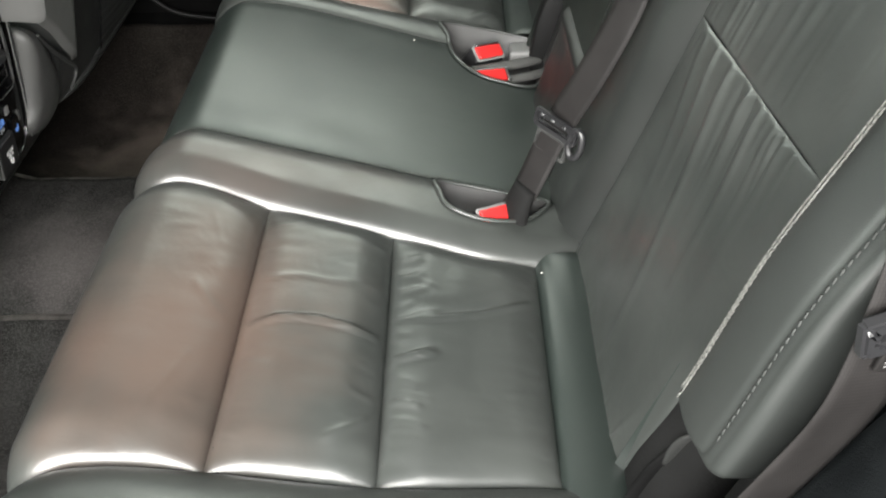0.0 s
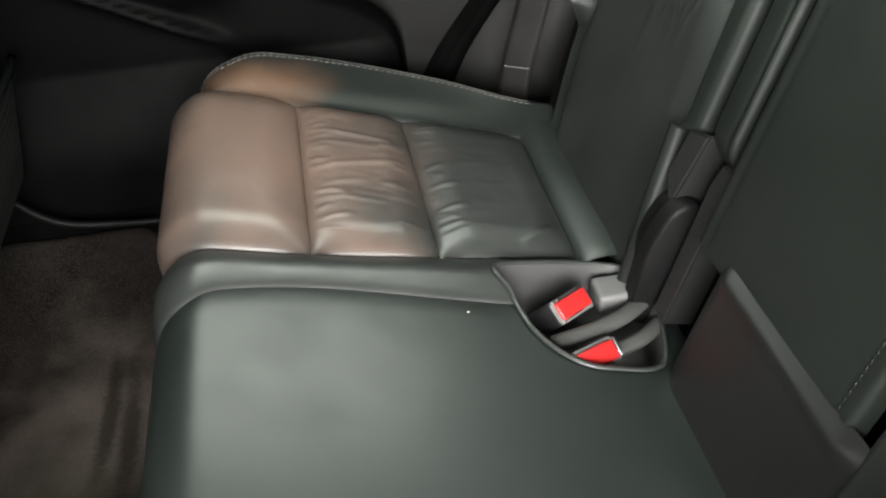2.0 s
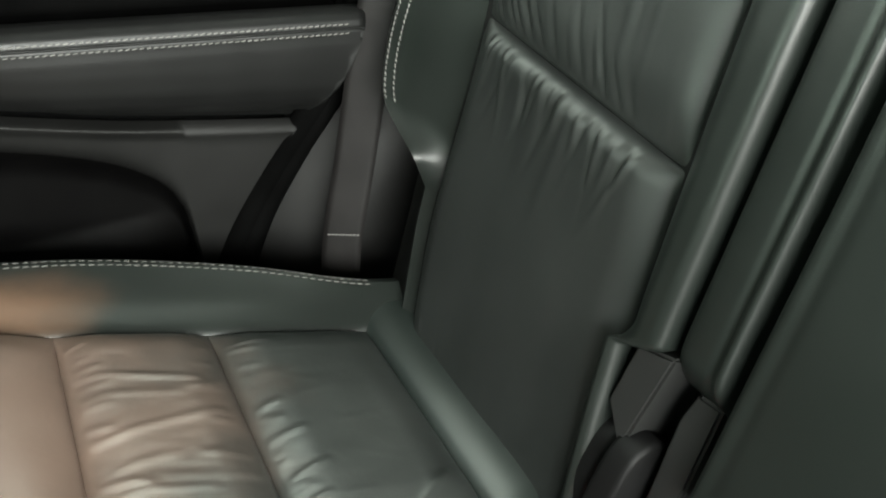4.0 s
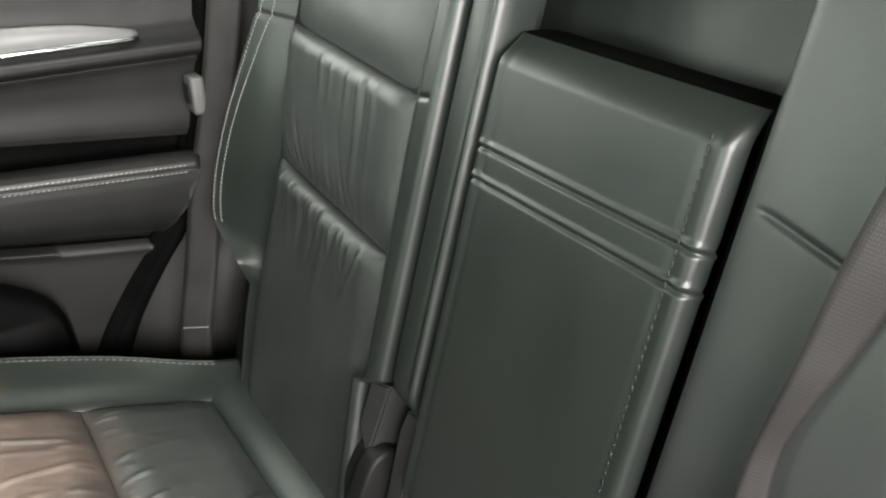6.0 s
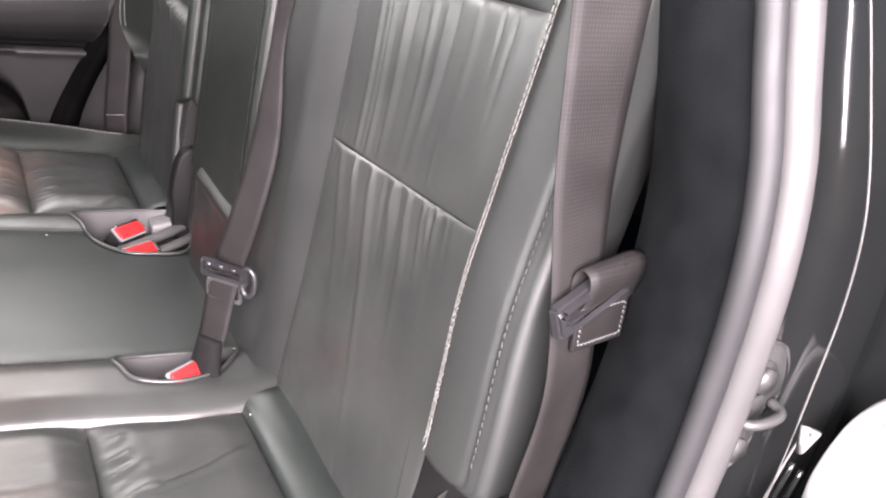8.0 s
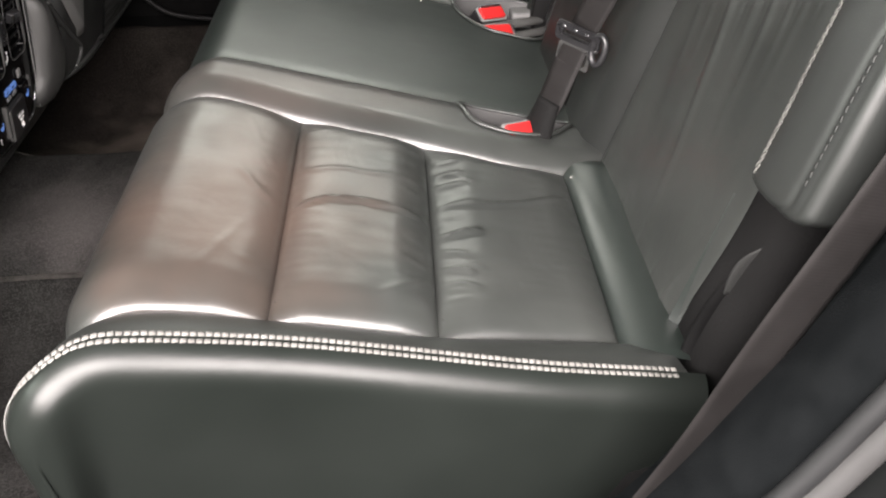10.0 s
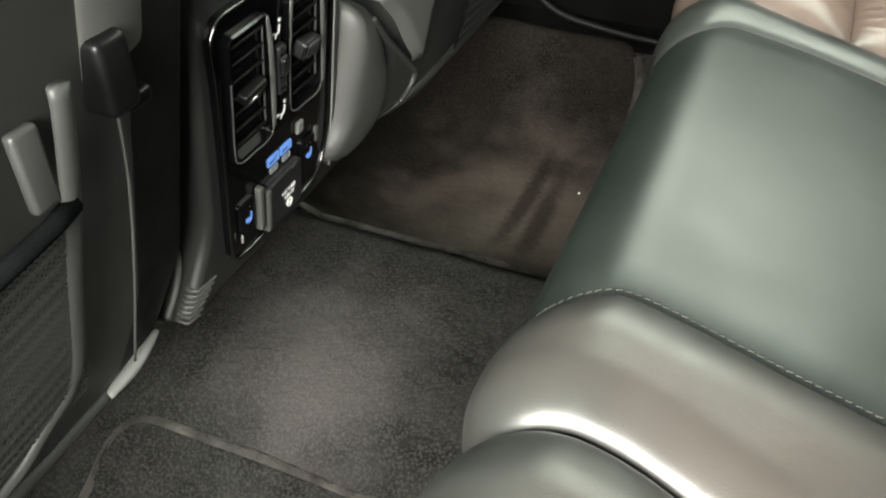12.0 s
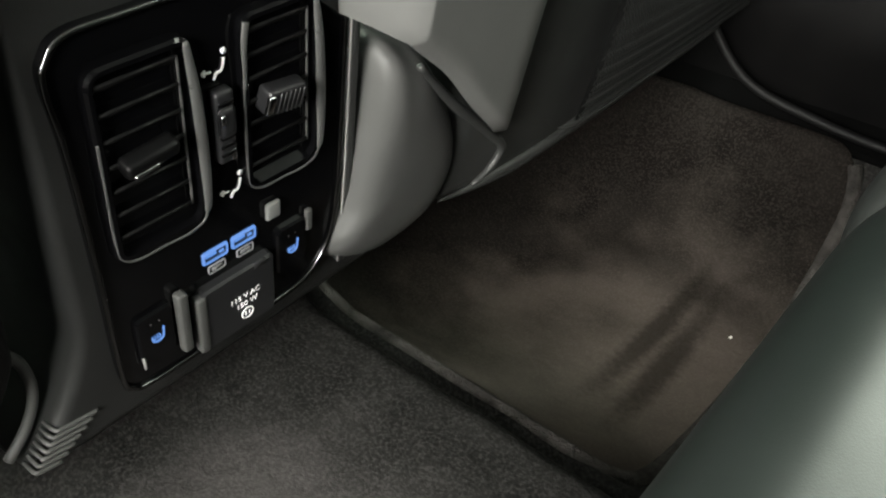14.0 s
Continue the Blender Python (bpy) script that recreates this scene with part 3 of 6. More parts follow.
def skirt(name, crest, sign, rise, parent, front_drop=0.0):
    """The outer flank of the cushion, rolling over from the stitched crest and down the side."""
    r = 0.026
    top_rise = rise
    def f(u, v):
        s = lerp(s_of(0.165), S_END, u)
        x = x_eff(s)
        y = curve_at(crest, x)
        q = min(1.0, max(0.0, (s - S_FLAT + 0.06) / 0.13))
        rise = top_rise - front_drop * q * q * (3 - 2 * q)
        if v < 0.4:
            a = v / 0.4 * math.pi / 2
            return cushion_point(s, y + sign * r * math.sin(a), rise - r * (1 - math.cos(a)))
        t = (v - 0.4) / 0.6
        yy = y + sign * r * (1 - 0.18 * t)
        top = cushion_point(s, yy, rise - r)
        foot = cushion_point(min(s, S_FLAT), yy, rise - r - 0.20)
        if s > S_FLAT:
            foot.x, foot.z = lerp(foot.x, min(foot.x, top.x + 0.02), 0.8), min(foot.z, top.z - 0.004)
        return top.lerp(foot, t)
    part(name, grid(name, f, 90, 22), SHADE_LEATHER, parent)


def crest_line(crest, shift, rise, x0, x1, n=90, extra=0.05, front_drop=0.0):
    s0, s1 = s_of(x0), s_of(x1) + extra
    pts, nor = [], []
    for i in range(n + 1):
        s = lerp(s0, s1, i / n)
        y = curve_at(crest, x_eff(s)) + shift
        q = min(1.0, max(0.0, (s - S_FLAT + 0.06) / 0.13))
        up = rise - front_drop * q * q * (3 - 2 * q)
        p = cushion_point(s, y, up)
        pts.append(p)
        nor.append((cushion_point(s, y, up + 0.01) - p).normalized())
    return pts, nor


S_A, S_B, S_C = s_of(0.113), s_of(-0.05), s_of(-0.19)

bench = thing("bench_seat", "wide black leather rear seat cushion, two places, worn and creased", "seat cushion", "rear seat")
random.seed(5)


def small_creases(x0, x1, y0, y1, n, along_x, size=0.0016):
    out = []
    for _ in range(n):
        x, y, l = random.uniform(x0, x1), random.uniform(y0, y1), random.uniform(0.02, 0.06)
        a = random.gauss(0 if along_x else math.pi / 2, 0.35)
        out.append(((x, y), (x + l * math.cos(a), y + l * math.sin(a)), random.uniform(0.002, 0.004), 0.5 * size * random.uniform(-1, 1)))
    return out


def seam_wrinkles(x_seam, way, lo, hi, n, seed, tall):
    """Fine folds that run out of a cross seam into the panel: way is +1 towards the rear, -1 towards the front."""
    rnd = random.Random(seed)
    out = []
    for k in range(n):
        y = lerp(lo, hi, (k + rnd.uniform(0.1, 0.9)) / n)
        long, lean = rnd.uniform(0.014, 0.060) * rnd.uniform(0.5, 1.0), rnd.uniform(-0.35, 0.35)
        x0 = x_seam + way * 0.002
        out.append(([(x0, y), (x0 + way * long * 0.5, y + lean * long * 0.4), (x0 + way * long, y + lean * long)], rnd.uniform(0.0020, 0.0032), tall * rnd.uniform(0.35, 1.0)))
    return out


REAR_RIDGES = [([(-0.047, 0.752), (-0.01, 0.757), (0.045, 0.775), (0.10, 0.808)], 0.0030, 0.0036), ([(-0.047, 0.700), (-0.022, 0.706), (-0.004, 0.713)], 0.0042, 0.0042)]
for k, y in enumerate((0.625, 0.648, 0.672, 0.795, 0.818, 0.842)):
    REAR_RIDGES.append(([(-0.048, y), (-0.030, y + 0.002), (-0.014 - 0.003 * (k % 3), y + (0.008 if y > 0.7 else -0.006))], 0.0038, 0.0030))
MIDDLE_RIDGES = [([(-0.187, 0.713), (-0.155, 0.727), (-0.12, 0.731), (-0.052, 0.721)], 0.0032, 0.0062), ([(-0.184, 0.782), (-0.14, 0.790), (-0.09, 0.787)], 0.0032, 0.0018), ([(-0.10, 0.592), (-0.07, 0.615), (-0.053, 0.640)], 0.0044, 0.0028)]
REAR_RIDGES += seam_wrinkles(-0.05, 1, 0.60, 0.87, 15, 3, 0.0026) + seam_wrinkles(0.110, -1, 0.60, 0.86, 6, 4, 0.0012)
MIDDLE_RIDGES += seam_wrinkles(-0.05, -1, 0.60, 0.87, 9, 6, 0.0016) + seam_wrinkles(-0.188, 1, 0.58, 0.88, 8, 7, 0.0014)
FRONT_RIDGES = seam_wrinkles(-0.192, -1, 0.60, 0.88, 5, 8, 0.0012) + [([(-0.20, 0.715), (-0.222, 0.735), (-0.24, 0.76)], 0.003, 0.0016), ([(-0.25, 0.60), (-0.235, 0.64), (-0.225, 0.67)], 0.003, 0.0012)]
pad("rear_panel", S_A, S_B, OUT_N, IN_N, 0.010, 0.045, bench, creases=small_creases(-0.03, 0.06, 0.6, 0.86, 6, True, 0.0008), wave=0.0012, ds=0.0024, dy=0.0024, label="creased black leather panel", ridges=REAR_RIDGES)
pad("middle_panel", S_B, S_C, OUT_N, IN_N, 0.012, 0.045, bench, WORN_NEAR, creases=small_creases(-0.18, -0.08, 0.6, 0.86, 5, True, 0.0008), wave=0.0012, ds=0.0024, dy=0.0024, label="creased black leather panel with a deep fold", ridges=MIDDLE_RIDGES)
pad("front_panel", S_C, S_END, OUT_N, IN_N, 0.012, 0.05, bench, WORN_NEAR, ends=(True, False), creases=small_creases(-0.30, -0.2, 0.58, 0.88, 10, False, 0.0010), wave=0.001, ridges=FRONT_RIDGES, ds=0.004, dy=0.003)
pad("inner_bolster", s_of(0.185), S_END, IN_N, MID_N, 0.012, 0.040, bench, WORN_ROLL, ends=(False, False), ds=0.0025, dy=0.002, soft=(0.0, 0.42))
pad("centre_panel", s_of(0.185), S_END, MID_N, MID_F, 0.003, 0.03, bench, SMOOTH_LEATHER, ends=(False, False), ds=0.003, dy=0.003, soft=(0.75, 0.70), label="plain smooth black leather centre place")
pad("outer_bolster", s_of(0.150), S_END, CREST_N, OUT_N, 0.008, 0.04, bench, ends=(False, False), edge_rise=(0.012, 0.0))
skirt("side_skirt", CREST_N, -1, 0.020, bench)
for shift in (-0.0048, 0.0030):
    pts, nor = crest_line(CREST_N, shift, 0.020, 0.14, -0.33)
    part("stitching", stitches("stitching", pts, nor, 0.0050, 0.0007, 0.0024, 0.0008, 0.0012), THREAD, bench, "thick white stitching")
pts, nor = crest_line(MID_N, 0.004, 0.0014, 0.15, -0.31)
part("stitching", stitches("stitching", pts, nor, 0.004, 0.0016, 0.0008, 0.0008), SEAM_THREAD, bench, "fine grey stitching")
for x0, lo, hi in ((-0.05, OUT_N, IN_N), (-0.19, OUT_N, IN_N)):
    pts = [cushion_point(s_of(x0 + 0.0035), lerp(curve_at(lo, x0) + 0.02, curve_at(hi, x0) - 0.02, i / 60), -0.0042) for i in range(61)]
    part("stitching", stitches("stitching", pts, [Vector((TILT_SIN, 0, TILT_COS))] * 61, 0.0036, 0.0040, 0.0005, 0.0006), SEAM_THREAD, bench, "fine grey stitching in the cross seam")


def rear_roll(parent, lo, hi):
    """The padded roll across the rear of the cushion."""
    def f(u, v):
        s = lerp(s_of(0.20), S_A, u)
        y = lerp(lo(x_eff(s)), hi(x_eff(s)), v)
        e = ease(min(y - lo(0), hi(0) - y) + 0.004, 0.02)
        return cushion_point(s, y, -GROOVE + (0.017 + 0.004 * e) * math.sin(math.pi * u) ** 0.55)
    part("rear_roll", grid("rear_roll", f, 22, 60), SMOOTH_LEATHER, parent, "smooth padded leather roll")


rear_roll(bench, lambda x: 0.555, lambda x: curve_at(IN_N, x) + 0.012)

far_cushion = thing("bench_seat", "narrow black leather rear seat cushion beside the door, creased", "seat cushion", "rear seat")
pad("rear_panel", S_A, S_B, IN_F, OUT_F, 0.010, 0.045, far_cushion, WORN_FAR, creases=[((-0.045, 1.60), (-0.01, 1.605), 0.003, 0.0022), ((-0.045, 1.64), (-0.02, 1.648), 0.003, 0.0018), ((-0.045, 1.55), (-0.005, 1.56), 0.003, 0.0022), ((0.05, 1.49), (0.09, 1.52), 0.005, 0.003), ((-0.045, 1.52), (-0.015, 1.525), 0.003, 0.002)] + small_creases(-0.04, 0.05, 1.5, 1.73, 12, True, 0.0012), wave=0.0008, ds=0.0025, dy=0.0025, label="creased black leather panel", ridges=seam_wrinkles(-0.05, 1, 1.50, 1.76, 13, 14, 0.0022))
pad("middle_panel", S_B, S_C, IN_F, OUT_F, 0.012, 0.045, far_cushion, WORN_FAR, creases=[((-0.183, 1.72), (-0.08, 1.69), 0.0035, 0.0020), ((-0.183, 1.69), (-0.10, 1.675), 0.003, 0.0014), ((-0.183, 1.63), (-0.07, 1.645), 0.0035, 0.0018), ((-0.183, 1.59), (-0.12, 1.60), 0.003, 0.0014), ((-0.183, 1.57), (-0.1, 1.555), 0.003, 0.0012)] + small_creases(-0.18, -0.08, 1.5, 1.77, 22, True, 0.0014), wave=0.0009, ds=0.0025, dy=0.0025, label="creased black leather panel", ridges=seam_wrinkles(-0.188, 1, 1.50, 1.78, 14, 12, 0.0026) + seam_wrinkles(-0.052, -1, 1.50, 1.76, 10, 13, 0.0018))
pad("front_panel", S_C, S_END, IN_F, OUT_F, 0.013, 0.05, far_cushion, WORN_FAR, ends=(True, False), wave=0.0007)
pad("inner_bolster", s_of(0.185), S_END, MID_F, IN_F, 0.009, 0.045, far_cushion, ends=(False, False), soft=(0.48, 0.0), ds=0.0025, dy=0.002)
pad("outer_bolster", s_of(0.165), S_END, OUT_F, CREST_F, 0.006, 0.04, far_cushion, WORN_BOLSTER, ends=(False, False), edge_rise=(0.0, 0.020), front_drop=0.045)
skirt("side_skirt", CREST_F, 1, 0.026, far_cushion, 0.045)
for shift in (-0.004, 0.004):
    pts, nor = crest_line(CREST_F, shift, 0.025, 0.13, -0.33, extra=0.0, front_drop=0.045)
    part("stitching", stitches("stitching", pts, nor, 0.006, 0.0028, 0.0008, 0.001), THREAD, far_cushion, "double white stitching")
rear_roll(far_cushion, lambda x: 1.466, lambda x: 1.80)
for owner, y0, y1 in ((bench, 0.50, 1.39), (far_cushion, 1.40, 1.83)):
    part("cushion_base", box(-0.33, 0.22, y0, y1, 0.13, 0.30, 0.02), FOAM, owner, "dark base under the cushion")


def surface_z(x, y, lift=0.0):
    """Height of the cushion's cover between the two seats."""
    h = 0.0
    for lo, hi, rise, w, sa, sb in ((IN_N, MID_N, 0.012, 0.040, 0.0, 0.42), (MID_N, MID_F, 0.003, 0.03, 0.75, 0.70), (MID_F, IN_F, 0.009, 0.045, 0.48, 0.0)):
        a, b = curve_at(lo, x), curve_at(hi, x)
        if a <= y <= b:
            h = -GROOVE + (rise + GROOVE) * lerp(seam(y - a, w), 1, sa) * lerp(seam(b - y, w), 1, sb)
    return 0.428 - 0.232 * (x + 0.18) + h + lift


def pocket(ring, owner, depth):
    """A moulded well for the buckles: rim, sloping wall and floor."""
    c = sum(ring, Vector()) / len(ring)
    rows = [(1.02, 0.004), (1.0, 0.005), (0.97, 0.0), (0.90, -0.5 * depth), (0.82, -depth), (0.0, -depth)]
    verts, faces, n = [], [], len(ring)
    for k, dz in rows:
        for p in ring:
            q = c + (p - c) * k
            verts.append((q.x, q.y, surface_z(q.x, q.y, dz)))
    for r in range(len(rows) - 1):
        for i in range(n):
            faces.append((r * n + i, r * n + (i + 1) % n, (r + 1) * n + (i + 1) % n, (r + 1) * n + i))
    part("buckle_pocket", mesh_of("buckle_pocket", verts, faces), RUBBER, owner, "recessed grey buckle pocket")
    rim = [Vector((p.x, p.y, surface_z(p.x, p.y, 0.003))) for p in ring]
    part("pocket_rim", tube("pocket_rim", rim, 0.0030, 8, True, flat=0.7), LEATHER, owner)


pocket(RING_N, bench, 0.045)
pocket(RING_F, bench, 0.045)

# ---- rear bench: backrests ----
def back_x(z):
    return 0.245 + 0.28 * (z - 0.655)


def back_point(z, y, h):
    return Vector((back_x(z) - 0.963 * h, y, z + 0.27 * h))


INNER = [(0.34, 0.92), (0.5, 0.897), (0.67, 0.884), (0.84, 0.879), (0.95, 0.888), (1.15, 0.90)]
OUTER = [(0.34, 0.605), (0.45, 0.588), (0.5, 0.586), (0.67, 0.590), (0.84, 0.572), (0.95, 0.585), (1.15, 0.60)]
CREST = [(0.49, 0.507), (0.60, 0.507), (0.68, 0.513), (0.75, 0.515), (0.88, 0.518), (1.0, 0.522), (1.15, 0.535)]
FAR_CREST = [(0.53, 0.560), (0.555, 0.520), (0.60, 0.500), (0.65, 0.498), (0.73, 0.512), (0.80, 0.528), (0.87, 0.543), (1.0, 0.552), (1.15, 0.558)]
TOP = 1.12
AXIS = 1.172


def seam_low(y):
    return 0.665 + (0.884 - y) * 0.07


def seam_high(y):
    return 0.832 + (0.879 - y) * 0.055 if y < 0.879 else 0.832 + (y - 0.879) * 0.19


def backrest(owner, flip, inner_edge, inner_rise, tip):
    def at(z, y, h):
        p = back_point(z, y, h)
        if flip:
            p.y = 2 * AXIS - p.y
        return p

    def panel(name, bottom, top, lo, hi, rise, top_rise, folds, seed, ends=(True, True), edge=0.035, nu=60, nv=60, label=""):
        random.seed(seed)
        marks = [(c, w, a, l, lean, False) for c, w, a, l, lean in folds]
        for _ in range(18 if folds else 0):
            marks.append((random.uniform(0.04, 0.96), random.uniform(0.0022, 0.0045), random.uniform(-0.5, 0.45), random.uniform(0.015, 0.045), random.uniform(-0.2, 0.12), random.random() < 0.3))
        if flip and name == "middle_panel":
            for k in range(13):
                marks.append((0.06 + 0.062 * k + random.uniform(-0.015, 0.015), random.uniform(0.0030, 0.0050), random.uniform(-1.5, -0.7), random.uniform(0.020, 0.048), random.uniform(-0.55, -0.15), True))
        if flip:
            marks = [(c, w, 0.6 * a, 0.55 * l, lean, low) if not low else (c, w, a, l, lean, low) for c, w, a, l, lean, low in marks]
        if flip and name == "lower_panel":
            for k in range(20):
                marks.append((0.10 + 0.042 * k + random.uniform(-0.012, 0.012), random.uniform(0.0024, 0.0042), random.choice((-1.0, 1.0)) * random.uniform(1.0, 2.0), random.uniform(0.020, 0.042), random.uniform(-0.5, 0.1), False))
        folded = name == "middle_panel"
        def f(u, v):
            u, v = spread(u), spread(v)
            y0, y1 = curve_at(lo, lerp(bottom(0.73), top(0.73), u)), curve_at(hi, lerp(bottom(0.73), top(0.73), u))
            y = lerp(y0, y1, v)
            z0, z1 = bottom(y), top(y)
            z = lerp(z0, z1, u)
            dt, db, dsd = z1 - z, z - z0, min(y - y0, y1 - y)
            k = seam(dsd, edge)
            if name == "upper_panel":
                k = ease(dsd, edge)
            if ends[1] and flip:
                k *= 0.55 * (1 - math.exp(-max(0.0, dt) / 0.0022)) + 0.45 * ease(dt, 0.020)
            if ends[1] and not flip:
                k *= 1 - 0.40 * math.exp(-max(0.0, dt) / 0.0025)
            if ends[0]:
                k *= seam(db, 0.05) if flip else 1 - 0.65 * math.exp(-max(0.0, db) / 0.003)
            g = 0.006 if flip else 0.003
            h = -g + (rise + g + top_rise * math.exp(-dt / 0.06) * ease(dsd, 0.10)) * k
            for c, w, a, l, lean, low in marks:
                d = db if low else dt
                yy = lerp(y0, y1, c) + lean * d
                h += (0.0052 if folded and flip else 0.0034 if folded or flip else 0.0042) * a * math.exp(-(((y - yy) / w) ** 2)) * math.exp(-((d / (l if flip else 1.45 * l if folded else 1.1 * l)) ** 1.5)) * (ease(d, 0.030) if flip else ease(d + 0.002, 0.026)) * k
            if name == "upper_panel" and not flip:
                h -= 0.006 * math.exp(-max(0.0, db) / 0.028) * ease(dsd, 0.08)
            h += 0.0005 * k * noise.noise(Vector((y * 38, z * 6, seed))) + 0.003 * k * noise.noise(Vector((y * 9, z * 9, seed + 4)))
            return at(z, y, h)
        # far panels take a darker leather copy in place of weaker light
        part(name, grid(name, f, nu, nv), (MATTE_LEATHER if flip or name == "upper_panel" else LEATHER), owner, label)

    # long soft folds: place across the panel, width, height, length, lean
    low_folds = [(0.86, 0.006, 0.5, 0.10, -0.25), (0.75, 0.0045, 0.9, 0.06, -0.20), (0.62, 0.006, 0.9, 0.17, -0.22), (0.52, 0.0035, -0.6, 0.05, -0.12), (0.46, 0.0045, 1.0, 0.055, -0.12), (0.42, 0.003, -0.7, 0.04, -0.10), (0.36, 0.005, 1.0, 0.08, -0.10), (0.26, 0.004, 0.9, 0.05, -0.06), (0.19, 0.005, 0.8, 0.045, -0.02)]
    mid_folds = [(0.80, 0.0045, 0.9, 0.13, -0.02), (0.74, 0.0035, -0.8, 0.12, -0.02), (0.71, 0.005, 1.0, 0.16, -0.02), (0.62, 0.0045, 1.0, 0.07, -0.02), (0.58, 0.0035, -0.6, 0.06, -0.02), (0.48, 0.004, 0.9, 0.06, -0.03), (0.40, 0.0045, 1.1, 0.06, 0.0), (0.36, 0.0035, -0.6, 0.05, 0.0), (0.25, 0.005, 0.5, 0.04, 0.02)]
    panel("lower_panel", lambda y: 0.345, seam_low, OUTER, INNER, 0.008 if flip else 0.0015, 0.010 if flip else 0.0, low_folds, 11, ends=(False, True), nu=90, nv=190, label="lower back panel with gathered vertical wrinkles")
    panel("middle_panel", seam_low, seam_high, OUTER, INNER, 0.010 if flip else 0.0015, 0.006 if flip else 0.0, mid_folds, 23, nu=70, nv=190, label="gathered and wrinkled leather panel")
    panel("upper_panel", seam_high, lambda y: TOP, OUTER, INNER, 0.005, 0.0, [], 31, ends=(True, False), edge=0.07, nu=60, nv=40)

    # inner bolster, rolling back at its edge
    def inner(u, v):
        z = lerp(0.345, TOP, u)
        a = curve_at(INNER, z)
        b = inner_edge
        if flip:
            b = lerp(a + 0.012, inner_edge, ease(z - 0.538, 0.02))
        rr = 0.012 if flip else 0.018
        if v < 0.7:
            y = lerp(a, max(a + 0.003, b - rr), v / 0.7)
            h = -GROOVE + (inner_rise + GROOVE) * ease(y - a, min(0.05, 0.6 * (b - a)))
            zs = seam_high(y)
            h -= 0.003 * math.exp(-(((z - zs) / 0.0022) ** 2))
            return at(z, y, h)
        q = (v - 0.7) / 0.3
        if q < 0.5:
            t = q / 0.5 * math.pi / 2
            return at(z, b - rr + rr * math.sin(t), inner_rise - rr * (1 - math.cos(t)))
        return at(z, b, inner_rise - rr - 0.09 * (q - 0.5) * 2)
    # far bolsters get the shaded leather copy, near ones the lit copy
    part("inner_bolster", grid("inner_bolster", inner, 420, 40), SHADE_LEATHER if flip else MATTE_LEATHER, owner)

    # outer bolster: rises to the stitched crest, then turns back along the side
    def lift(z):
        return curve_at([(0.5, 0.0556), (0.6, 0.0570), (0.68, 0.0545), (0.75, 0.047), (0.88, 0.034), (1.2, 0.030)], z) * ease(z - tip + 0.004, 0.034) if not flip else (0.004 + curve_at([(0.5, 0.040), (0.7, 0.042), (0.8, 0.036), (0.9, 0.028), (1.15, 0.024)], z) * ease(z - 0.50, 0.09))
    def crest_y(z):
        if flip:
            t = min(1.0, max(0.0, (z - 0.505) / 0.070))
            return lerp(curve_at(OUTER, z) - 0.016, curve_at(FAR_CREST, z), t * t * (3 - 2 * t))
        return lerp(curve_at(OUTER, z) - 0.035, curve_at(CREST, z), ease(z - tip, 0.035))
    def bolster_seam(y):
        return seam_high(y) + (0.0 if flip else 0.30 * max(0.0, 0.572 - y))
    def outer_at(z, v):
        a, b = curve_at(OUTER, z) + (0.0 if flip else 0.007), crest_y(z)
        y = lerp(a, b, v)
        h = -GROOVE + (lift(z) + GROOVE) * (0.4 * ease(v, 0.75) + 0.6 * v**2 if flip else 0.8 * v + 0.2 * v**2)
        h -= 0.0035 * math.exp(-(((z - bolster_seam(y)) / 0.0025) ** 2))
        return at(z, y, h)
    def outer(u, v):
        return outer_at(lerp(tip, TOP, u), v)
    part("outer_bolster", grid("outer_bolster", outer, 260, 24), SHADE_LEATHER if flip else MATTE_LEATHER, owner, "smooth leather side bolster")
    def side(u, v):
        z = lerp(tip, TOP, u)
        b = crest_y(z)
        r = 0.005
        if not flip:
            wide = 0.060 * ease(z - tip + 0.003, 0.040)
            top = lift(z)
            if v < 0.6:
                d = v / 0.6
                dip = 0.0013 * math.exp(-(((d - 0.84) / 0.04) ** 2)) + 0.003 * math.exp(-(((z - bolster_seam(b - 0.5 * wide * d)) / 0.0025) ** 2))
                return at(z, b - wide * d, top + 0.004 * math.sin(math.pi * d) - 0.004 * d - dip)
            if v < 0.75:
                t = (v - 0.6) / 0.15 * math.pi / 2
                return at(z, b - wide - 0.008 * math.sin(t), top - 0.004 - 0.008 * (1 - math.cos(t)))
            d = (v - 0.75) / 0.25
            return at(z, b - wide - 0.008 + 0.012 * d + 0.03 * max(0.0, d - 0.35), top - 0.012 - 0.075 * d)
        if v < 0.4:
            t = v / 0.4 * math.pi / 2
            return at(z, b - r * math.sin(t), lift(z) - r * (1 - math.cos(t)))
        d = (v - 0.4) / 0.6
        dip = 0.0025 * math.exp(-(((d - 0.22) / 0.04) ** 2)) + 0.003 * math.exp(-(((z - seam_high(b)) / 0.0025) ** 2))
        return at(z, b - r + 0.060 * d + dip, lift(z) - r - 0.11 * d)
    part("bolster_side", grid("bolster_side", side, 260, 60), SHADE_LEATHER if flip else MATTE_LEATHER, owner)
    for back in ((-0.0028, 0.0044) if not flip else (0.002, 0.011)):
        pts, nor = [], []
        for i in range(121):
            z = lerp(tip + 0.030 if not flip else 0.572, TOP - 0.01, i / 120)
            v = 1 - back / (curve_at(OUTER, z) - crest_y(z))
            p = outer_at(z, v)
            n = (outer_at(z, v + 0.02) - p).cross(outer_at(z + 0.002, v) - p).normalized()
            pts.append(p)
            nor.append(n if n.x < 0 else -n)
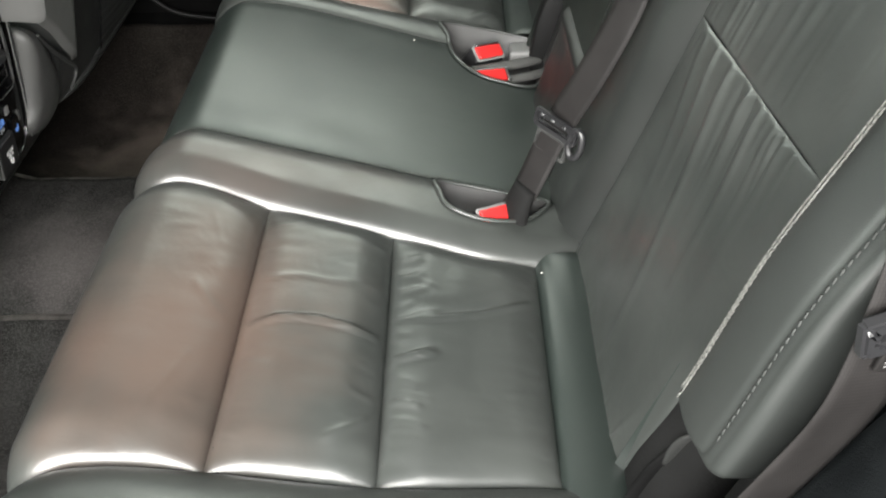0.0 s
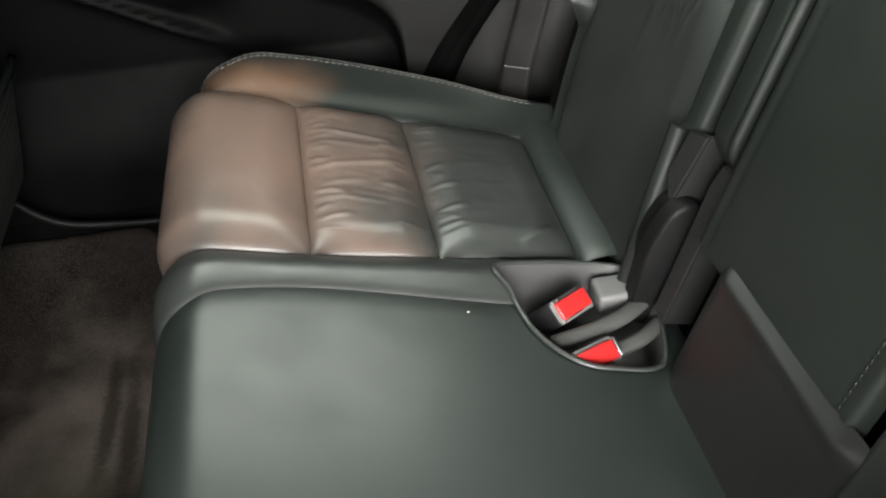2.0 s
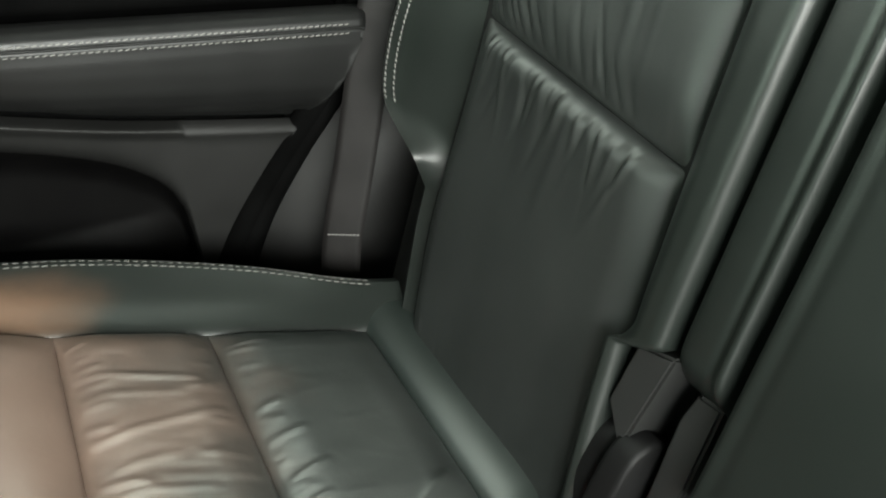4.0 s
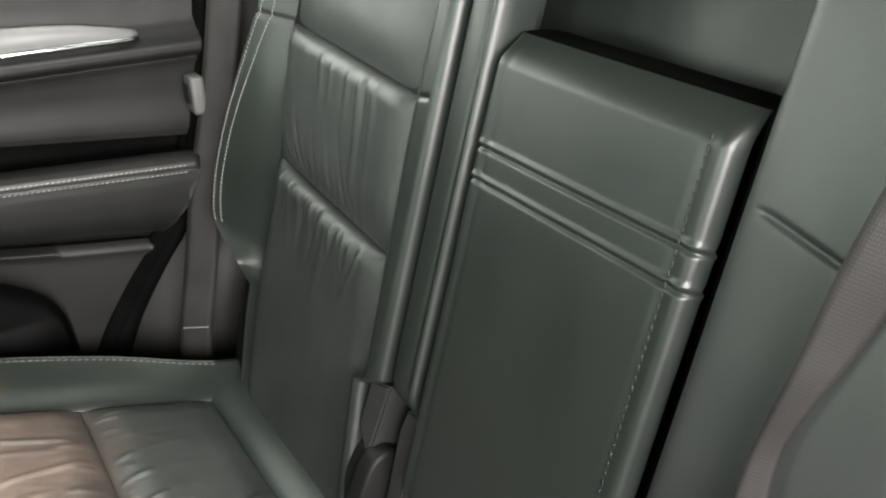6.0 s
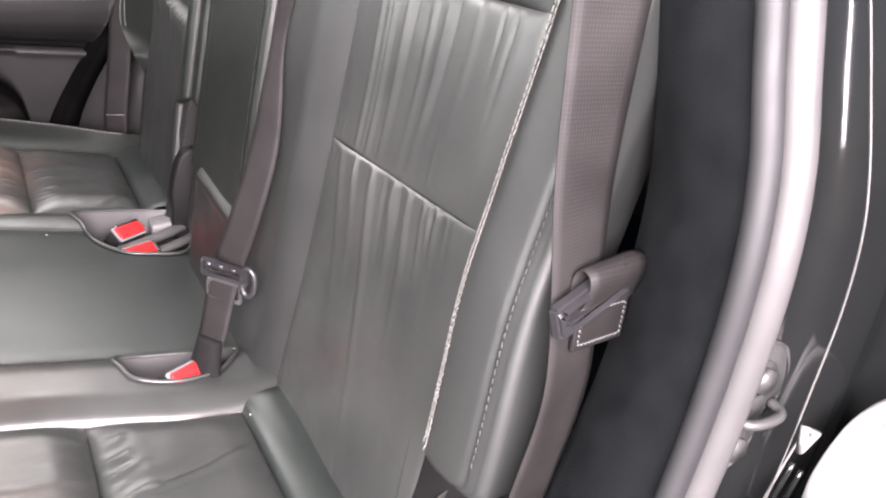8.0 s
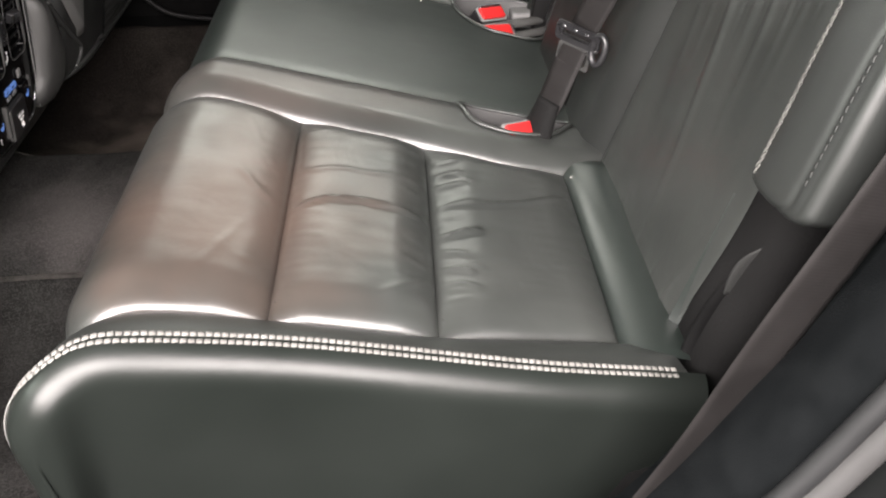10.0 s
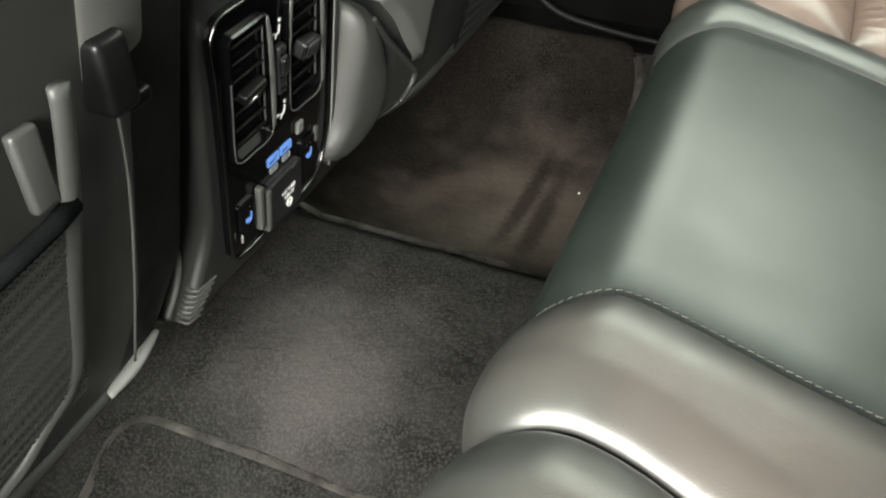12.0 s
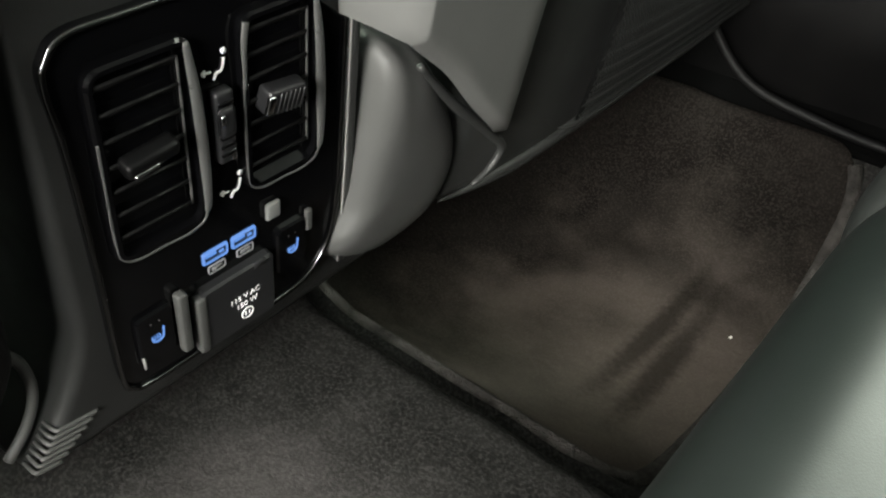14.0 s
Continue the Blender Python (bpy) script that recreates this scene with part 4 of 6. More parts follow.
        part("stitching", stitches("stitching", pts, nor, 0.0048 if not flip else 0.0042, 0.0006 if not flip else 0.0016, 0.0040 if not flip else 0.0006, (-0.0010 if back < 0 else 0.0016) if not flip else 0.0010, 0.0014 if not flip else 0.0010), THREAD, owner, "thick white double stitching")
    pts, nor = [], []
    for i in range(121):
        z = lerp(tip + 0.05 if not flip else 0.60, TOP - 0.01, i / 120)
        b = crest_y(z)
        p = at(z, b - 0.006, lift(z) - 0.030) if flip else at(z, b - 0.0545, lift(z) - 0.002)
        if not flip:
            pts.append(p)
            nor.append((at(z, b - 0.05, lift(z) + 0.02) - p).normalized())
            continue
        pts.append(p)
        nor.append((at(z, b - 0.04, lift(z) - 0.026) - p).normalized())
    part("stitching", stitches("stitching", pts, nor, 0.0042, 0.002, 0.0006 if flip else 0.0009, 0.0004 if flip else 0.0007), GREY_THREAD, owner, "dark seam stitching")
    # core behind the cover
    def core(u, v):
        z = lerp(0.33, TOP - 0.01, u)
        return at(z, lerp(0.535, inner_edge - 0.004, v), -0.055)
    part("back_shell", solid(grid("back_shell", core, 8, 8), 0.05 if flip else -0.05), FOAM, owner, "dark seat back shell")


near_back = thing("folding_rear_seat", "black leather rear backrest with white stitching and gathered wrinkles", "backrest", "rear seat")
backrest(near_back, False, 1.070, 0.018, 0.532)
def low_side(u, v):
    z = lerp(0.33, 0.495, u)
    return back_point(z, 0.606 - 0.016 * ease(v, 0.5), 0.003 - 0.055 * v)


part("lower_side", grid("lower_side", low_side, 20, 12), SMOOTH_LEATHER, near_back)
# dark sheet closes the gap; its shade is in the colour
part("side_plate", grid("side_plate", lambda u, v: back_point(lerp(0.28, 0.56, u), lerp(0.582, 0.47, v), -0.060 + 0.008 * math.sin(math.pi * v)), 12, 8), FOAM, near_back, "dark sheet standing in for the gap beside the seat back")
lever = part("release_lever", tube("release_lever", smooth_path([back_point(0.31, 0.560, -0.02), back_point(0.38, 0.566, -0.012), back_point(0.44, 0.560, -0.012), back_point(0.49, 0.545, -0.020)], 24), lambda t: 0.017 * (1 - 0.45 * t**2), 12, flat=0.35, up=(0, 1, 0)), DARK_TRIM, near_back, "black release lever")
part("lever_blade", tube("lever_blade", smooth_path([back_point(0.43, 0.556, -0.004), back_point(0.465, 0.552, -0.004), back_point(0.488, 0.544, -0.010)], 14), lambda t: 0.0075 * math.sin(math.pi * (0.12 + 0.8 * t)), 10, flat=0.3, up=(0, 1, 0)), SEAT_SHELL, lever)
far_back = thing("folding_rear_seat", "black leather rear backrest beside the closed door, wrinkled", "backrest", "rear seat")
backrest(far_back, True, 2 * AXIS - 1.402, 0.022, 0.36)

# centre: recessed back, side roll, folded-up armrest, lower pad
centre = thing("centre_rear_seat", "black leather centre back section round the folded armrest", "backrest", "rear seat")
part("recess_panel", grid("recess_panel", lambda u, v: back_point(lerp(0.34, TOP, u), lerp(1.03, 1.43, v), -0.10), 20, 20), SHADE_LEATHER, centre)


def side_column(u, v):
    z = lerp(0.535, TOP, u)
    y = lerp(1.343, 1.399, v)
    h = 0.006 + 0.009 * math.sin(math.pi * v) ** 0.4 + 0.005 * math.exp(-(((v - 0.14) / 0.10) ** 2)) - 0.002 * math.exp(-(((v - 0.30) / 0.05) ** 2)) - 0.03 * (abs(2 * v - 1) ** 12)
    return back_point(z, y, h * ease(z - 0.534, 0.04) - 0.012 * (1 - ease(z - 0.534, 0.03)))


part("side_column", grid("side_column", side_column, 60, 26), SHADE_LEATHER, centre, "narrow padded leather column")


def lower_pad(u, v):
    z = lerp(0.335, 0.498, u)
    e = ease(min(v, 1 - v) * 0.23, 0.03)
    h = 0.012 + 0.010 * ease(0.498 - z, 0.016) * e + 0.005 * math.exp(-(((z - 0.484) / 0.010) ** 2)) * e
    return back_point(z, lerp(1.056, 1.288, v), h)


part("lower_pad", grid("lower_pad", lower_pad, 60, 40), DOOR_LEATHER, centre, "padded lower edge of the centre back")

A0, A1, A_TOP = 1.082, 1.340, 0.918


def arm_face(u, v):
    z = lerp(0.478, A_TOP, u)
    y = lerp(A0, A1, v)
    d = min(y - A0, A1 - y)
    h = 0.025 * ease(d + 0.003, 0.012) * ease(A_TOP - z + 0.001, 0.03) - 0.008
    for zz in (0.826, 0.798):
        h += 0.0016 * math.exp(-(((z - zz) / 0.0022) ** 2)) - 0.0030 * math.exp(-(((z - zz + 0.0045) / 0.0016) ** 2))
    h -= 0.0015 * math.exp(-(((d - 0.020) / 0.003) ** 2)) * ease(A_TOP - z, 0.05)
    h += 0.0015 * noise.noise(Vector((y * 12, z * 7, 2)))
    return back_point(z, y, h)


armrest = part("armrest", grid("armrest", arm_face, 330, 70), SHADE_LEATHER, centre, "folded leather armrest with two welted bands")
# shadow over the armrest's top put into a black surface
part("arm_top", grid("arm_top", lambda u, v: back_point(A_TOP + 0.006 * math.sin(math.pi * u), lerp(A0, A1, v), lerp(-0.008, -0.09, u)), 8, 10), VOID_BLACK, armrest, "upper end of the armrest, its shade painted black")
for y0 in (A0, A1):
    part("arm_side", grid("arm_side", lambda u, v: back_point(lerp(0.478, A_TOP, u), y0, lerp(-0.008, -0.06, v)), 20, 4), SHADE_LEATHER, armrest)
for y0 in (A0 + 0.020,):
    pts = [back_point(lerp(0.49, 0.90, i / 60), y0, 0.0165) for i in range(61)]
    nor = [Vector((-0.963, 0, 0.27))] * 61
    part("stitching", stitches("stitching", pts, nor, 0.005, 0.003, 0.0009, 0.0008), DOOR_TRIM, armrest, "dark edge stitching")


# hinge covers between the far backrest and the centre section
def bracket(name, y0, y1, shape, owner, material):
    """A plate with a rounded outline in the side view and soft edges."""
    ring = rounded(shape, 60)
    n = len(ring)
    c = sum(ring, Vector()) / n
    rows = [(y0, 0.9), (y0 + 0.002, 0.985), (y0 + 0.006, 1.0), (y1 - 0.006, 1.0), (y1 - 0.002, 0.985), (y1, 0.9)]
    verts, faces = [], []
    for y, k in rows:
        for p in ring:
            q = c + (p - c) * k
            verts.append((q.x, y, q.y))
    for r in range(len(rows) - 1):
        for i in range(n):
            faces.append((r * n + i, r * n + (i + 1) % n, (r + 1) * n + (i + 1) % n, (r + 1) * n + i))
    faces.append(tuple(range(n))[::-1])
    faces.append(tuple((len(rows) - 1) * n + i for i in range(n)))
    return part(name, mesh_of(name, verts, faces), material, owner)


def back_plate(name, outline, h0, h1, owner, material):
    """A plate lying along the backrest's slope: outline in (y, z), from h0 up to h1, with soft edges."""
    bm = bmesh.new()
    lo = [bm.verts.new(back_point(z, y, h0)) for y, z in outline]
    hi = [bm.verts.new(back_point(z, y, h1)) for y, z in outline]
    bm.faces.new(lo)
    bm.faces.new(hi[::-1])
    for k in range(len(outline)):
        bm.faces.new((lo[k], lo[(k + 1) % len(outline)], hi[(k + 1) % len(outline)], hi[k]))
    bmesh.ops.bevel(bm, geom=bm.edges[:], offset=0.0025, segments=2, affect="EDGES")
    return part(name, bm, material, owner)


hinge = thing("hinge_cover", "black plastic hinge covers between the seat backs", "hinge cover")
back_plate("hinge_plate", [(1.390, 0.557), (1.426, 0.546), (1.433, 0.492), (1.412, 0.470), (1.404, 0.470)], -0.05, 0.014, hinge, CONSOLE_TRIM)
back_plate("hinge_plate", [(1.372, 0.540), (1.349, 0.543), (1.347, 0.36), (1.374, 0.36), (1.378, 0.514)], -0.05, 0.0, hinge, CONSOLE_TRIM)
bracket("hub", 1.384, 1.411, [(0.148, 0.33), (0.149, 0.40), (0.158, 0.440), (0.178, 0.478), (0.205, 0.48), (0.225, 0.44), (0.22, 0.33)], hinge, DARK_TRIM)
bracket("hub", 1.413, 1.441, [(0.154, 0.33), (0.156, 0.40), (0.165, 0.440), (0.183, 0.470), (0.205, 0.47), (0.225, 0.44), (0.22, 0.33)], hinge, DARK_TRIM)
# added black sheet gives the hollow between the plates its shade
part("hinge_well", grid("hinge_well", lambda u, v: back_point(lerp(0.34, 0.57, u), lerp(1.34, 1.45, v), -0.034), 6, 6), VOID_BLACK, hinge, "black sheet standing in for the shaded hollow behind the hinge")

# ---- buckles and belts ----
def frame_plate(name, w, h, slot_w, slot_h, thick):
    """A flat metal tongue plate with a slot through it, in its own x-y plane."""
    bm = bmesh.new()
    outer = [(-w / 2, -h / 2), (w / 2, -h / 2), (w / 2, h / 2), (-w / 2, h / 2)]
    inner = [(-slot_w / 2, -slot_h / 2), (slot_w / 2, -slot_h / 2), (slot_w / 2, slot_h / 2), (-slot_w / 2, slot_h / 2)]
    vs = []
    for z in (-thick / 2, thick / 2):
        vs.append(([bm.verts.new((x, y, z)) for x, y in outer], [bm.verts.new((x, y, z)) for x, y in inner]))
    for (o, i) in vs:
        for k in range(4):
            bm.faces.new((o[k], o[(k + 1) % 4], i[(k + 1) % 4], i[k]))
    for k in range(4):
        bm.faces.new((vs[0][0][k], vs[0][0][(k + 1) % 4], vs[1][0][(k + 1) % 4], vs[1][0][k]))
        bm.faces.new((vs[0][1][k], vs[0][1][(k + 1) % 4], vs[1][1][(k + 1) % 4], vs[1][1][k]))
    bmesh.ops.bevel(bm, geom=bm.edges[:], offset=min(0.002, thick * 0.3), segments=2, affect="EDGES")
    return bm


def buckle(at, yaw, lean, plate_side):
    """A belt buckle: upright black housing, red push button on its top and the pale edge of the slot."""
    ob = thing("seat_belt_buckle", "black plastic seat belt buckle with a red push button", "buckle", "buckles")
    part("rim", frame_plate("rim", 0.0535, 0.0275, 0.0485, 0.0205, 0.006), PALE_TRIM, ob, "pale rim round the button")
    part("housing", box(-0.027, 0.027, -0.014, 0.014, -0.055, 0.0, 0.005, 3), BLACK_PLASTIC, ob)
    part("push_button", box(-0.0245, 0.0245, -0.0105, 0.0105, -0.004, 0.006, 0.0035, 3), RED, ob, "red push button")
    if plate_side == "long":
        part("slot_plate", box(-0.022, 0.022, 0.0105, 0.0135, -0.002, 0.0065, 0.001, 2), STEEL, ob, "pale edge of the tongue slot")
    else:
        part("slot_plate", box(0.0245, 0.0275, -0.010, 0.011, -0.002, 0.0065, 0.001, 2), STEEL, ob, "pale edge of the tongue slot")
    ob.matrix_world = Matrix.Translation(at) @ pose(0, 0, 0, lean, 8, yaw)
    return ob


buckle((0.070, 0.949, 0.380), 31, 38, "short")
buckle((0.077, 1.393, 0.366), 34, 38, "long")
buckle((0.079, 1.313, 0.366), 25, 36, "short")
strap = thing("buckle_strap", "grey plastic sleeves of the buckles in the pocket", "strap")
part("sleeve", tube("sleeve", smooth_path([(0.046, 1.350, 0.356), (0.09, 1.357, 0.358), (0.13, 1.372, 0.357), (0.165, 1.398, 0.352)], 20), 0.010, 10, flat=0.7), TRIM, strap)
part("sleeve", tube("sleeve", smooth_path([(0.108, 1.330, 0.350), (0.14, 1.342, 0.350), (0.17, 1.365, 0.346)], 16), 0.009, 10, flat=0.7), TRIM, strap)
part("sleeve", box(0.112, 0.160, 1.398, 1.436, 0.335, 0.362, 0.006, 3), GREY_TRIM, strap)
boot = thing("buckle_boot", "soft black boot where the belt meets its buckle", "boot")
part("boot_body", tube("boot_body", smooth_path([(0.088, 0.955, 0.355), (0.094, 0.957, 0.385), (0.103, 0.960, 0.415)], 14), lambda t: 0.026 - 0.006 * t, 14, flat=0.55), FOAM, boot)


centre_belt = thing("seat_belt", "grey seat belt webbing across the backrest, buckled and half twisted", "seat belt", "belts")
path = smooth_path([(0.340, 0.905, 1.12), (0.306, 0.935, 0.99), (0.279, 0.957, 0.90), (0.257, 0.973, 0.82), (0.235, 0.985, 0.745), (0.202, 0.970, 0.64), (0.170, 0.965, 0.565), (0.140, 0.972, 0.497)], 60)
across = [Vector((0.72, -0.70, 0.0)).lerp(Vector((0.62, -0.78, -0.1)), i / 60) for i in range(61)]
part("webbing", ribbon("webbing", path, across, lambda t: 0.048 - 0.009 * ease(t - 0.25, 0.3) - 0.022 * math.exp(-(((t - 0.58) / 0.14) ** 2))), WEBBING, centre_belt)
lower = smooth_path([(0.138, 0.974, 0.492), (0.122, 0.968, 0.455), (0.105, 0.960, 0.415), (0.085, 0.953, 0.378)], 20)
part("webbing", ribbon("webbing", lower, [Vector((0.62, -0.78, -0.1))] * 21, lambda t: 0.040 - 0.004 * t), WEBBING, centre_belt)


def tongue_frame(origin, right, down):
    r = Vector(right).normalized()
    d = (Vector(down) - r * Vector(down).dot(r)).normalized()
    n = r.cross(d)
    return Matrix.Translation(origin) @ Matrix((r, -d, -n)).transposed().to_4x4()


tf = tongue_frame((0.134, 0.968, 0.492), (0.64, -0.76, -0.08), (-0.3, 0.1, -1))
tongue = part("tongue_plate", frame_plate("tongue_plate", 0.064, 0.022, 0.049, 0.005, 0.008), BLACK_PLASTIC, centre_belt, "black tongue plate with steel studs")
tongue.matrix_local = tf
cover = part("tongue_cover", frame_plate("tongue_cover", 0.047, 0.026, 0.0405, 0.0185, 0.0070), FRAME_TRIM, centre_belt, "grey tongue frame round the webbing")
cover.matrix_local = tf @ Matrix.Translation((0, -0.024, 0))
loop_ring = [Vector((0.032 + 0.009 * math.cos(a), -0.006 + 0.017 * math.sin(a), 0)) for a in [2 * math.pi * k / 28 for k in range(28)]]
side_loop = part("tongue_loop", tube("tongue_loop", loop_ring, 0.0042, 8, True, up=(0, 0, 1)), BLACK_PLASTIC, centre_belt, "rounded black loop of the tongue")
side_loop.matrix_local = tf
for k in range(3):
    part("stud", box(-0.022 + 0.017 * k, -0.017 + 0.017 * k, 0.005, 0.008, 0.0035, 0.0048, 0.0006, 1), STEEL, tongue)

outer_belt = thing("seat_belt", "grey seat belt webbing hanging beside the seat with its tongue parked", "seat belt", "belts")
path = smooth_path([(0.276, 0.462, 1.10), (0.268, 0.452, 0.97), (0.252, 0.446, 0.87), (0.240, 0.441, 0.79), (0.235, 0.436, 0.725), (0.226, 0.428, 0.66), (0.207, 0.426, 0.605), (0.166, 0.426, 0.50), (0.130, 0.426, 0.40), (0.09, 0.426, 0.31)], 70)
part("webbing", ribbon("webbing", path, [Vector((0.80, -0.52, -0.1)).lerp(Vector((0.96, 0.30, -0.2)), min(1.0, i / 34)) for i in range(71)], lambda t: 0.047 + 0.006 * (1 - ease(t - 0.1, 0.3))), WEBBING, outer_belt)
tf2 = tongue_frame((0.252, 0.432, 0.722), (0.96, 0.18, -0.17), (-0.25, -0.05, -1))
plate = part("tongue_plate", frame_plate("tongue_plate", 0.062, 0.024, 0.047, 0.006, 0.009), BLACK_PLASTIC, outer_belt, "black tongue plate")
plate.matrix_local = tf2 @ pose(-0.016, -0.002, 0.005, 0, 0, 22)
loop = smooth_path([(0, -0.008, 0.005), (0, 0.006, 0.009), (0, 0.015, 0.008), (0, 0.018, 0.002), (0, 0.012, -0.004), (0, -0.02, -0.004)], 24)
fold = part("webbing_fold", ribbon("webbing_fold", loop, [Vector((1, 0.10, 0))] * 25, 0.049, 0.0016), WEBBING, outer_belt)
fold.matrix_local = tf2
stitch_box = [(-0.019, -0.012), (0.019, -0.012), (0.019, -0.034), (-0.019, -0.034), (-0.019, -0.012)]
flap = part("webbing_flap", box(-0.0225, 0.0225, -0.038, -0.006, 0.0005, 0.0035, 0.001, 2), WEBBING, outer_belt)
flap.matrix_local = tf2
ring = []
for a, b in zip(stitch_box, stitch_box[1:]):
    ring += [Vector((lerp(a[0], b[0], i / 8), lerp(a[1], b[1], i / 8), 0.0036)) for i in range(8)]
ring.append(Vector((*stitch_box[-1], 0.0036)))
sb = part("stitching", stitches("stitching", ring, [Vector((0, 0, 1))] * len(ring), 0.0026, 0.0008, 0.0007, 0.0005), RUBBER, outer_belt, "white box stitching")
sb.matrix_local = tf2

far_belt = thing("seat_belt", "grey seat belt webbing beside the far seat", "seat belt", "belts")
path = smooth_path([(0.30, 1.93, 1.0), (0.245, 1.925, 0.75), (0.20, 1.915, 0.60), (0.165, 1.90, 0.47), (0.14, 1.89, 0.38), (0.13, 1.885, 0.30)], 40)
part("webbing", ribbon("webbing", path, [Vector((0.85, -0.5, 0.0))] * 41, 0.048), WEBBING, far_belt)
fb = [Vector((0.1435 + 0.02 * (k - 0.5 * 8) / 8 * 1.7, 1.889 - 0.02 * (k - 4) / 8, 0.392)) + Vector((-0.002, -0.003, 0)) for k in range(9)]
part("stitching", stitches("stitching", fb, [Vector((-0.5, -0.85, 0))] * 9, 0.003, 0.001, 0.0009, 0.0012), THREAD, far_belt, "white bar of stitching")
guide = thing("belt_guide", "small dark plastic belt guide on the pillar trim", "belt guide")
part("guide_body", box(0.205, 0.225, 1.93, 1.965, 0.70, 0.755, 0.006, 3), TRIM, guide)
part("guide_slot", box(0.202, 0.208, 1.936, 1.958, 0.715, 0.742, 0.002, 2), FOAM, guide)

# ---- near door opening: trim, seal, jamb ----
SEAL = [(0.319, 0.425, 1.1025), (0.310, 0.388, 0.9615), (0.305, 0.370, 0.902), (0.2996, 0.359, 0.864), (0.295, 0.348, 0.821), (0.2874, 0.3415, 0.772), (0.277, 0.3415, 0.708), (0.257, 0.3415, 0.633), (0.236, 0.3415, 0.576), (0.2126, 0.3415, 0.525), (0.160, 0.3415, 0.424), (0.091, 0.3415, 0.346), (-0.005, 0.3415, 0.293)]
LEFT = [(0.300, 0.515, 1.12), (0.293, 0.472, 0.958), (0.292, 0.458, 0.89), (0.294, 0.451, 0.838), (0.294, 0.449, 0.780), (0.287, 0.449, 0.726), (0.269, 0.449, 0.650), (0.226, 0.449, 0.549), (0.193, 0.449, 0.488), (0.158, 0.449, 0.435), (0.10, 0.449, 0.34), (0.04, 0.449, 0.27), (-0.1, 0.449, 0.2)]
seal_pts, left_pts = smooth_path(SEAL, 110), smooth_path(LEFT, 110)


def along(track, u):
    i = min(109, int(u * 110))
    return track[i].lerp(track[i + 1], u * 110 - i)


def pillar(u, q):
    a, b = along(left_pts, u), along(seal_pts, u) + Vector((-0.009, 0.004, 0))
    return a.lerp(b, q) + Vector((-0.010, -0.010, 0.002)) * math.sin(math.pi * min(1, q * 1.05)) ** 0.7


part("trim", grid("trim", pillar, 110, 24), FABRIC, kind="structure", label="dark woven side trim behind the door opening")
# dark sheet set in the gap, so its shade is a colour
part("trim", grid("trim", lambda u, v: along(left_pts, u) + Vector((0.14, 0.07, 0)) * v, 110, 6), FOAM, kind="structure", label="dark sheet standing in for the shaded gap behind the side trim")
part("door_seal", tube("door_seal", seal_pts, 0.0098, 14, up=(0, 1, 0)), RUBBER, kind="structure", label="grey rubber door seal", category="door seal")
part("door_seal", tube("door_seal", [p + Vector((-0.0142, 0.006, 0.0)) for p in seal_pts], 0.0078, 12, up=(0, 1, 0)), SOFT_RUBBER, kind="structure", label="dark rubber lip of the door seal", category="door seal")


def jamb(u, v):
    a = along(seal_pts, u)
    d = v * 0.34
    step = 0.006 * ease(d - 0.035, 0.015) - 0.010 * ease(d - 0.10, 0.03)
    return a + Vector((0.97, -0.03, -0.22)).normalized() * d + Vector((0, -1, 0)) * step + Vector((0, 0.008, 0))


part("wall_jamb", grid("wall_jamb", jamb, 80, 60), PAINT, kind="structure", label="glossy black painted door jamb")
edge_a = smooth_path([(0.313, 0.358, 0.964), (0.3165, 0.334, 0.866), (0.318, 0.3215, 0.803), (0.3182, 0.3215, 0.75), (0.307, 0.322, 0.69), (0.3005, 0.322, 0.6615), (0.282, 0.322, 0.595), (0.2585, 0.322, 0.5357), (0.212, 0.322, 0.443)], 60)
# grey tube paints the highlight along the black folded edge
part("trim", tube("trim", edge_a, lambda t: 0.0006 if t < 0.55 else 0.0004, 8, up=(0, 1, 0)), TRIM, kind="structure", label="folded edge of the painted jamb, its highlight a pale line")
edge_b = smooth_path([(0.3114, 0.324, 0.6616), (0.3047, 0.324, 0.6498), (0.2753, 0.324, 0.5927), (0.2434, 0.324, 0.5373)], 30)
# ridge highlight painted as a thin grey tube
part("trim", tube("trim", edge_b, 0.0008, 8, up=(0, 1, 0)), TRIM, kind="structure", label="pressed ridge of the painted jamb, its highlight a pale line")
for da, db in ((0.007, 0.0), (0.016, 0.010)):
    ridge = [p + Vector((da, -0.001, -db)) for p in edge_b[4:]]
    part("trim", tube("trim", ridge, 0.0016, 8, up=(0, 1, 0)), PAINT, kind="structure", label="glossy pressed ridge of the jamb")

striker = thing("door_striker", "grey steel door striker bolted to the jamb", "striker")
bracket("base_plate", 0.0, 0.006, [(-0.012, 0.044), (0.006, 0.042), (0.014, 0.026), (0.013, 0.008), (0.004, 0.002), (-0.001, -0.008), (-0.002, -0.022), (-0.012, -0.036), (-0.024, -0.034), (-0.030, -0.018), (-0.026, 0.0), (-0.020, 0.024)], striker, SEAT_SHELL)
for bx, bz in ((-0.008, 0.024), (-0.018, -0.020)):
    bolt = part("bolt", tube("bolt", [Vector((bx, -0.001, bz)), Vector((bx, -0.006, bz))], 0.0085, 6, up=(1, 0, 0)), SEAT_SHELL, striker, "plated bolt head")
    part("washer", tube("washer", [Vector((bx, 0.0, bz)), Vector((bx, -0.0015, bz))], 0.0115, 18, up=(1, 0, 0)), SEAT_SHELL, bolt)
